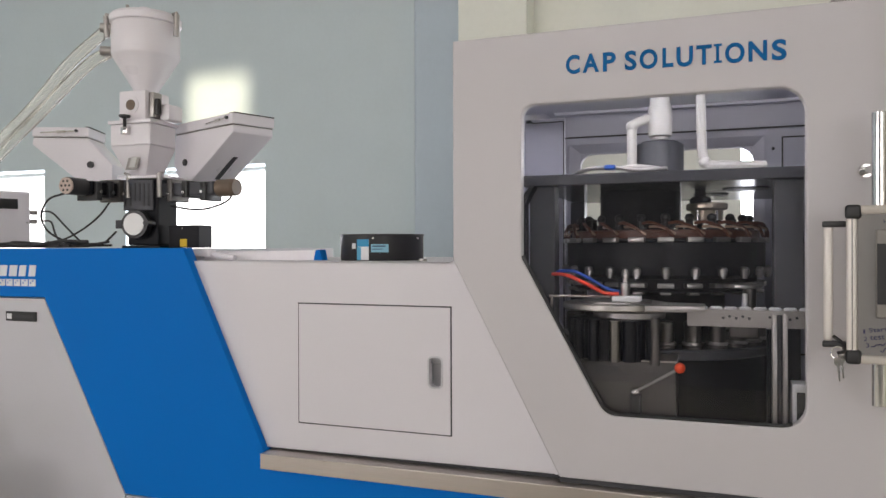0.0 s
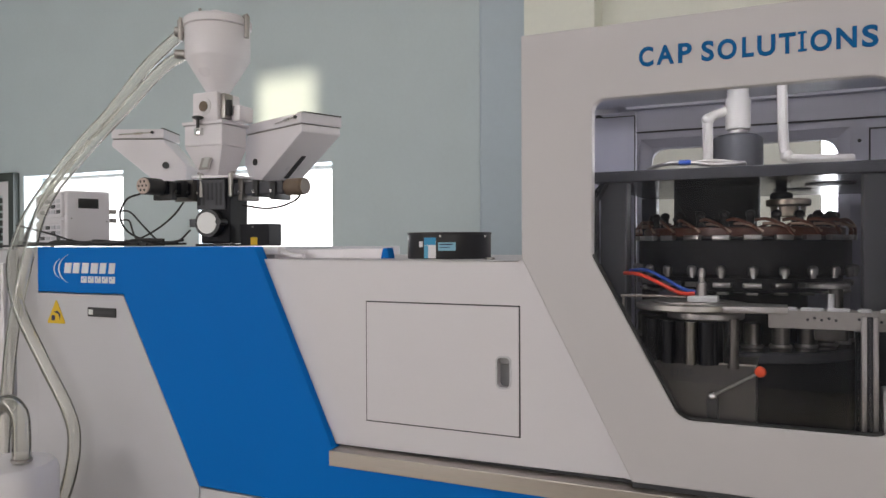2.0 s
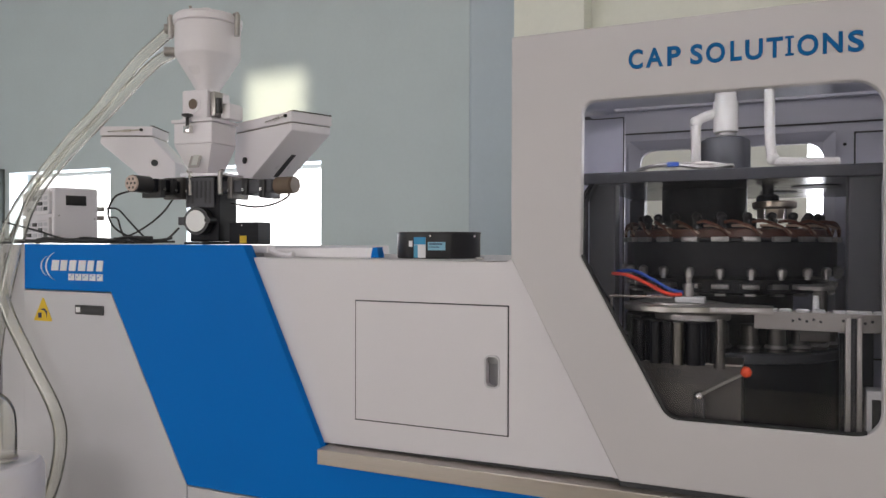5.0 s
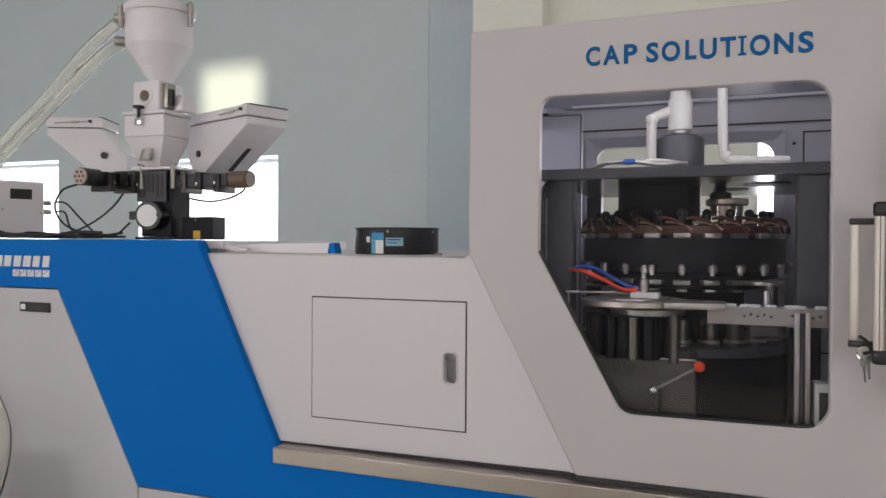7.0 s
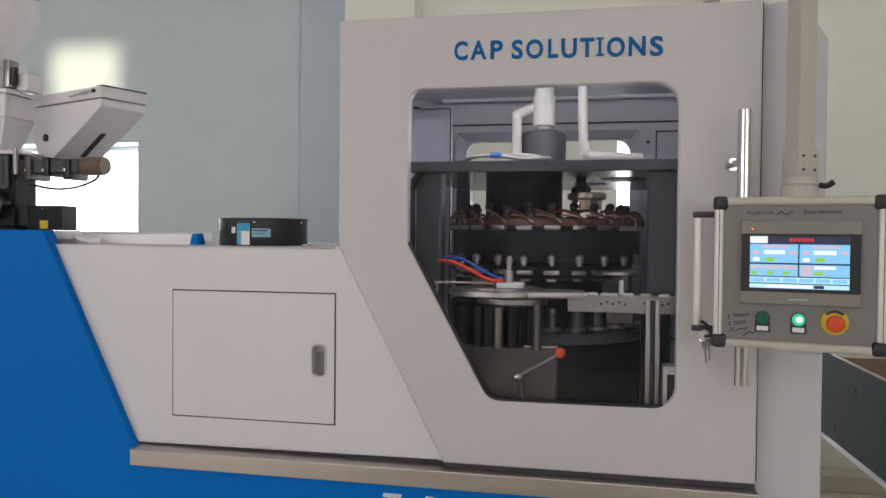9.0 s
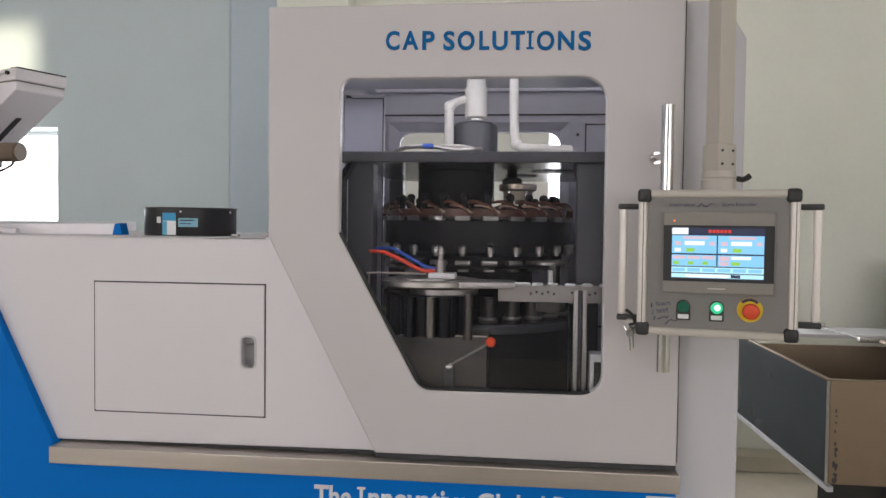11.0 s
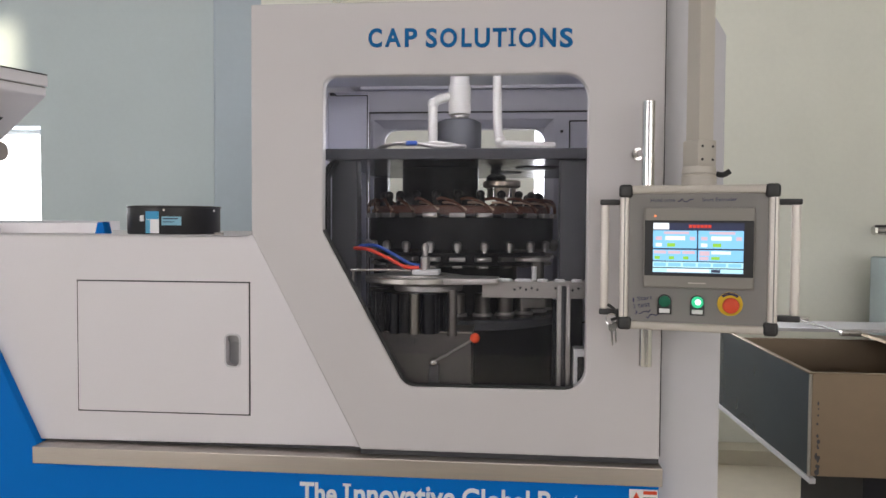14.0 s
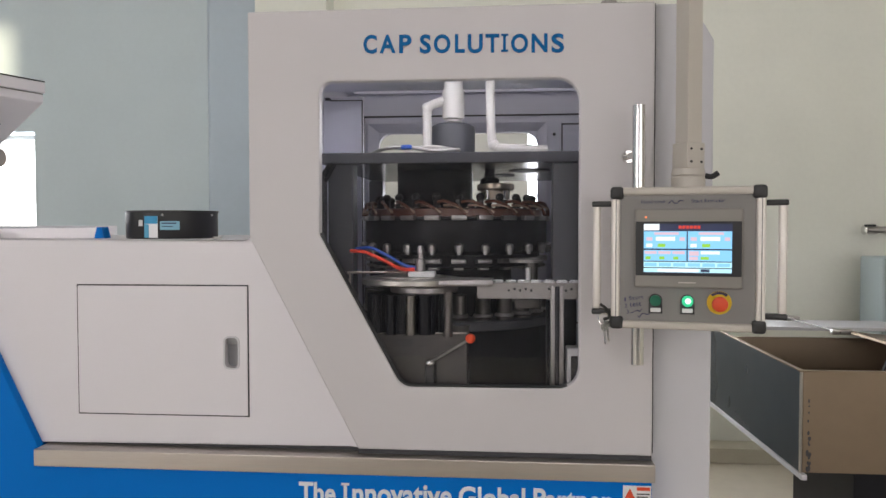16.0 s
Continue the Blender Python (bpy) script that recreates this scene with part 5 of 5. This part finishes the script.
for pts in ([(-1.80, 0.36, 1.72), (-1.74, 0.36, 1.715), (-1.66, 0.35, 1.66), (-1.56, 0.33, 1.60), (-1.48, 0.3, 1.588)],
            [(-1.80, 0.37, 1.685), (-1.745, 0.36, 1.68), (-1.70, 0.34, 1.63), (-1.62, 0.3, 1.592), (-1.5, 0.25, 1.588)],
            [(-1.435, 0.135, 1.765), (-1.50, 0.13, 1.745), (-1.545, 0.14, 1.69), (-1.52, 0.15, 1.635), (-1.45, 0.17, 1.60), (-1.40, 0.2, 1.588)],
            [(-1.50, 0.40, 1.75), (-1.53, 0.38, 1.70), (-1.59, 0.36, 1.65), (-1.66, 0.33, 1.61), (-1.76, 0.3, 1.589), (-1.84, 0.22, 1.588)],
            [(-1.40, 0.33, 1.64), (-1.43, 0.30, 1.60), (-1.50, 0.28, 1.588)],
            [(-0.955, 0.40, 1.768), (-0.965, 0.39, 1.745), (-1.02, 0.38, 1.722), (-1.10, 0.38, 1.715), (-1.2, 0.38, 1.73)],
            [(-1.93, 0.02, 1.66), (-1.86, 0.03, 1.645), (-1.78, 0.05, 1.625), (-1.70, 0.08, 1.60), (-1.6, 0.1, 1.588)]):
    part("cable", tube(B(), pts, 0.0036, 7, 7), M_RUBBER, CABLES)
part("cable", tube(B(), [(-2.35, -0.01, 1.585), (-2.1, -0.012, 1.582), (-1.93, -0.015, 1.584), (-1.7, 0.0, 1.588), (-1.55, 0.1, 1.588)], 0.004, 7, 7), M_RUBBER, CABLES)
part("cable", tube(B(), [(-1.945, -0.03, 1.64), (-1.955, -0.035, 1.55), (-1.955, -0.03, 1.40), (-1.965, -0.03, 1.25), (-1.97, -0.03, 1.0), (-1.97, -0.03, 0.7)], 0.005, 7, 7), M_RUBBER, CABLES)

# ---- clear hoses, loader and the things at the machine's far end ----
HOSES = thing("clear_hoses", (-1.9, 0.0, 0.7), "two clear plastic suction hoses drooping from the hopper", "hose")
for pts in ([(-1.480, 0.37, 2.385), (-1.579, 0.3, 2.259), (-1.673, 0.22, 2.084), (-1.751, 0.16, 1.966), (-1.827, 0.1, 1.833), (-1.884, 0.05, 1.714), (-1.892, 0.0, 1.601), (-1.881, -0.03, 1.501), (-1.815, -0.05, 1.364), (-1.695, -0.05, 1.194), (-1.572, -0.05, 1.031), (-1.546, -0.05, 0.921), (-1.589, -0.05, 0.764), (-1.704, -0.05, 0.574)],
            [(-1.470, 0.37, 2.300), (-1.52, 0.32, 2.247), (-1.649, 0.25, 2.087), (-1.764, 0.17, 1.926), (-1.828, 0.1, 1.798), (-1.838, 0.05, 1.703), (-1.816, 0.0, 1.601), (-1.821, -0.03, 1.482), (-1.856, -0.05, 1.264), (-1.899, -0.05, 0.962), (-1.925, -0.05, 0.658)]):
    part("hose", tube(B(), pts, 0.021, 6, 16, hollow=0.004), M_HOSE, HOSES, keep_normals=True).visible_shadow = False
LOADER = thing("white_loader_drum", (-1.515, -0.3, 0.0), "white plastic loader drum with a clear hose on its lid", "drum")
part("drum", lathe(B(), (-1.515, -0.3, 0), [(0.13, 0), (0.136, 0.02), (0.136, 0.905), (0.13, 0.925), (0.12, 0.935), (0.001, 0.94)], 48), M_HOPPER, LOADER)
part("hose", tube(B(), [(-1.455, -0.3, 0.94), (-1.455, -0.3, 1.03), (-1.462, -0.3, 1.08), (-1.49, -0.3, 1.108), (-1.53, -0.3, 1.112), (-1.60, -0.3, 1.07), (-1.7, -0.3, 0.98)], 0.026, 6, 16, hollow=0.004), M_HOSE, LOADER, keep_normals=True)
part("clip", lathe(B(), (-1.455, -0.3, 0.947), [(0.026, 0), (0.029, 0.001), (0.029, 0.008), (0.026, 0.009)], 20), M_STEELD, LOADER)
part("catch", box(B(), -1.53, -1.47, -0.452, -0.436, 0.86, 0.89, 0.004), M_CHROME, LOADER)
SIDE = thing("electric_cabinet", (-2.5, 0.4, 0), "pale grey steel electric cabinet with rounded ribs", "cabinet")
part("case", box(B(), -2.95, -2.085, 0.1, 0.9, 0.02, 1.57, 0.006), M_GREYW, SIDE)
part("door", box(B(), -2.9, -2.10, 0.085, 0.0985, 0.1, 1.52, 0.004), M_HOPPER, SIDE)
# added upright for the blue strip between the machine and the electric cabinet
BP = thing("blue_upright", (-2.04, 0.2, 0), "thin blue upright added to fill the blue gap beyond the machine", "pipe")
part("tube", cyl(B(), (-2.045, 0.2, 0), (-2.045, 0.2, 1.5), 0.017), mat("blue_upright_paint", (0.1, 0.25, 0.5), 0.4), BP)
LOUV = thing("louvred_door", (-7.1, 3.36, 0), "dark framed louvred door in the far wall", "door", kind="structure")
part("frame", prism(B(), rect(-7.6, -6.72, 0, 2.35), 3.33, 3.398, [rect(-7.52, -6.80, 0.05, 2.27)]), M_DARKGRN, LOUV)
part("leaf", prism(B(), rect(-7.51, -6.81, 0.06, 2.26), 3.35, 3.395, [rect(-7.4, -6.92, 0.2, 2.12)]), M_HOPPER, LOUV)
for k in range(24):
    z = 0.21 + 0.0795 * k
    s = part("slat", box(B(), -7.395, -6.925, 3.36, 3.39, z, z + 0.055), M_DARKGRN, LOUV)

# ---- beside the machine ----
BIN = thing("cap_collecting_bin", (2.1, 1.7, 0), "open galvanised steel bin with a hinged lid", "bin")
bx0, bx1, by0, by1, bz0, bz1 = 1.79, 2.75, 1.22, 2.10, 0.60, 1.0
# same steel as the rest; its dark blue reflection is in the colour
part("side", prism(B(), [(by0, bz0), (by0, bz1), (2.95, bz1), (2.95, 0.57)], bx0, bx0 + 0.006, axis="x"), M_BIND, BIN, "steel side coloured with a dark blue reflection")
part("side", box(B(), bx1 - 0.006, bx1, by0, by1, bz0, bz1, 0.001), M_BIN, BIN)
part("front", box(B(), bx0 + 0.007, bx1 - 0.007, by0, by0 + 0.006, bz0, bz1, 0.001), M_BIN, BIN, "dull steel front")
part("back", box(B(), bx0 + 0.007, bx1 - 0.007, by1 - 0.006, by1, bz0 + 0.12, bz1, 0.001), M_BIN, BIN)
# darker steel than the walls, for the shade inside the bin
part("bottom", prism(B(), [(by0 + 0.007, bz0 + 0.002), (by1 - 0.007, bz0 + 0.106), (by1 - 0.007, bz0 + 0.112), (by0 + 0.007, bz0 + 0.008)], bx0 + 0.007, bx1 - 0.007, axis="x"), M_DULL, BIN)
part("inner_fold", prism(B(), [(1.5, 1.0), (1.515, 1.0), (1.735, 0.66), (1.72, 0.66)], 2.25, 2.256, axis="x"), M_SEAM, BIN)
for x0, x1, y0, y1 in ((bx0 - 0.010, bx0 + 0.010, by0 - 0.01, 2.95), (bx1 - 0.010, bx1 + 0.010, by0 - 0.01, by1), (bx0 + 0.011, bx1 - 0.011, by0 - 0.01, by0 + 0.012), (bx0 + 0.011, bx1 - 0.011, by1 - 0.012, by1 + 0.01)):
    part("rim", box(B(), x0, x1, y0, y1, bz1 + 0.0005, bz1 + 0.007, 0.002), M_BIN, BIN, "folded steel rim")
part("corner_weld", cyl(B(), (bx0 - 0.001, by0 - 0.001, bz0), (bx0 - 0.001, by0 - 0.001, bz1), 0.006, seg=10), M_STEELD, BIN)
random.seed(8)
for k in range(22):
    z = 0.61 + 0.30 * random.random() ** 1.6
    spot = ball(B(), (bx0 + 0.03 + random.uniform(-0.007, 0.007), by0 - 0.0005, z), random.uniform(0.003, 0.007), 1, 0.15, random.uniform(1, 2.4), 8, 6)
    part("weld_spatter", spot, M_SEAM, BIN, "dark weld stain")
# black block put where the space under the bin lies in shadow
part("base", box(B(), 2.02, bx1, by0 + 0.06, 1.9, 0.0, bz0 - 0.001), M_BLACK, BIN, "black stand filling the shade under the bin")
part("cart_rail", box(B(), -0.014, 0.010, -0.80, 0.95, -0.011, 0.011, 0.003), M_GREYW, BIN, "grey painted cart rail", local=True).matrix_basis = Matrix.Translation(Vector((1.80, 2.00, 0.572)) - BASE[BIN.name]) @ pose(0, 0, 0, -1.0, 0, 0)
part("cart_leg", box(B(), 1.80, 1.84, 2.86, 2.90, 0.0, 0.555, 0.003), M_ALU, BIN)
lid = part("lid", prism(B(), [(2.36, 1.03), (2.37, 1.04), (2.9, 0.99), (2.9, 0.98)], 1.65, 2.09), M_BIN, BIN, "folded lid sheet")
part("stay_rod", cyl(B(), (2.31, 2.80, 1.02), (2.36, 2.20, 1.02), 0.005, seg=8), M_DULL, BIN)
for x, y in ((2.32, 2.78), (2.37, 2.22)):
    part("hinge", box(B(), x - 0.05, x + 0.05, y - 0.02, y + 0.02, 1.007, 1.035, 0.004), M_STEELD, BIN)
part("back_ledge", box(B(), 1.82, 3.0, 2.62, 2.95, 0.97, 0.99, 0.003), M_GREYW, BIN, "pale sheet behind the bin")
VALVE = thing("wall_valve", (3.06, 3.39, 1.54), "small brass and steel valve on the wall", "valve")
v = cyl(B(), (3.06, 3.40, 1.545), (3.06, 3.33, 1.545), 0.03)
cyl(v, (2.99, 3.34, 1.545), (3.16, 3.34, 1.545), 0.022, seg=12)
part("body", v, M_STEELD, VALVE)
part("handle", box(B(), 2.98, 3.05, 3.30, 3.315, 1.565, 1.58, 0.003), M_PLAST, VALVE)
part("nut", cyl(B(), (2.985, 3.34, 1.545), (3.0, 3.34, 1.545), 0.032, seg=6), M_CHROME, VALVE)
# cabinet edge carried left in a darker grey over a soft wall shadow
TANK = thing("shadow_cabinet", (3.4, 3.0, 0), "blue-grey cabinet, widened and darkened for the shadow on the wall", "cabinet")
part("case", box(B(), 2.90, 3.7, 2.9, 3.19, 0.0, 1.38, 0.012), mat("cabinet_shadow_grey", (0.36, 0.42, 0.43), 0.5, blotch=0.08), TANK)
part("door_edge", box(B(), 2.995, 3.003, 2.897, 2.8998, 0.1, 1.27), M_GREYW, TANK)


# ---- what moves ----
def motions():
    walk(TURRET, [(t, pose(TC[0], TC[1], 1.101, 0, 0, 61.9 * (t - 16.0) + 5.6)) for t in range(17)])
    # the caps run along the rail, dip at its end and come back under the belt
    top, low, xa, xb = 1.4255, 1.394, 0.592, 0.945
    run, speed = xb - xa, 0.136
    legs = [(0.0, (xa, top)), (run, (xb, top)), (run + 0.033, (xb, low)), (2 * run + 0.033, (xa, low)), (2 * run + 0.066, (xa, top))]
    total = legs[-1][0]

    def spot(s):
        s %= total
        for (s0, p0), (s1, p1) in zip(legs, legs[1:]):
            if s <= s1:
                f = (s - s0) / (s1 - s0)
                return p0[0] + (p1[0] - p0[0]) * f, p0[1] + (p1[1] - p0[1]) * f

    for k, c in enumerate(CAPS):
        s_at = total * k / LOOP_N
        times = {0.0, 16.0}
        for n in range(5):
            for s, _ in legs[:-1]:
                for d in (-0.004, 0.004):
                    t = (s + d + n * total - s_at) / speed
                    if 0 < t < 16:
                        times.add(round(t * FPS) / FPS)
        rows = []
        for t in sorted(times):
            x, z = spot(s_at + speed * t)
            rows.append((t, pose(x, 0.113, z)))
        walk(c, rows)


motions()
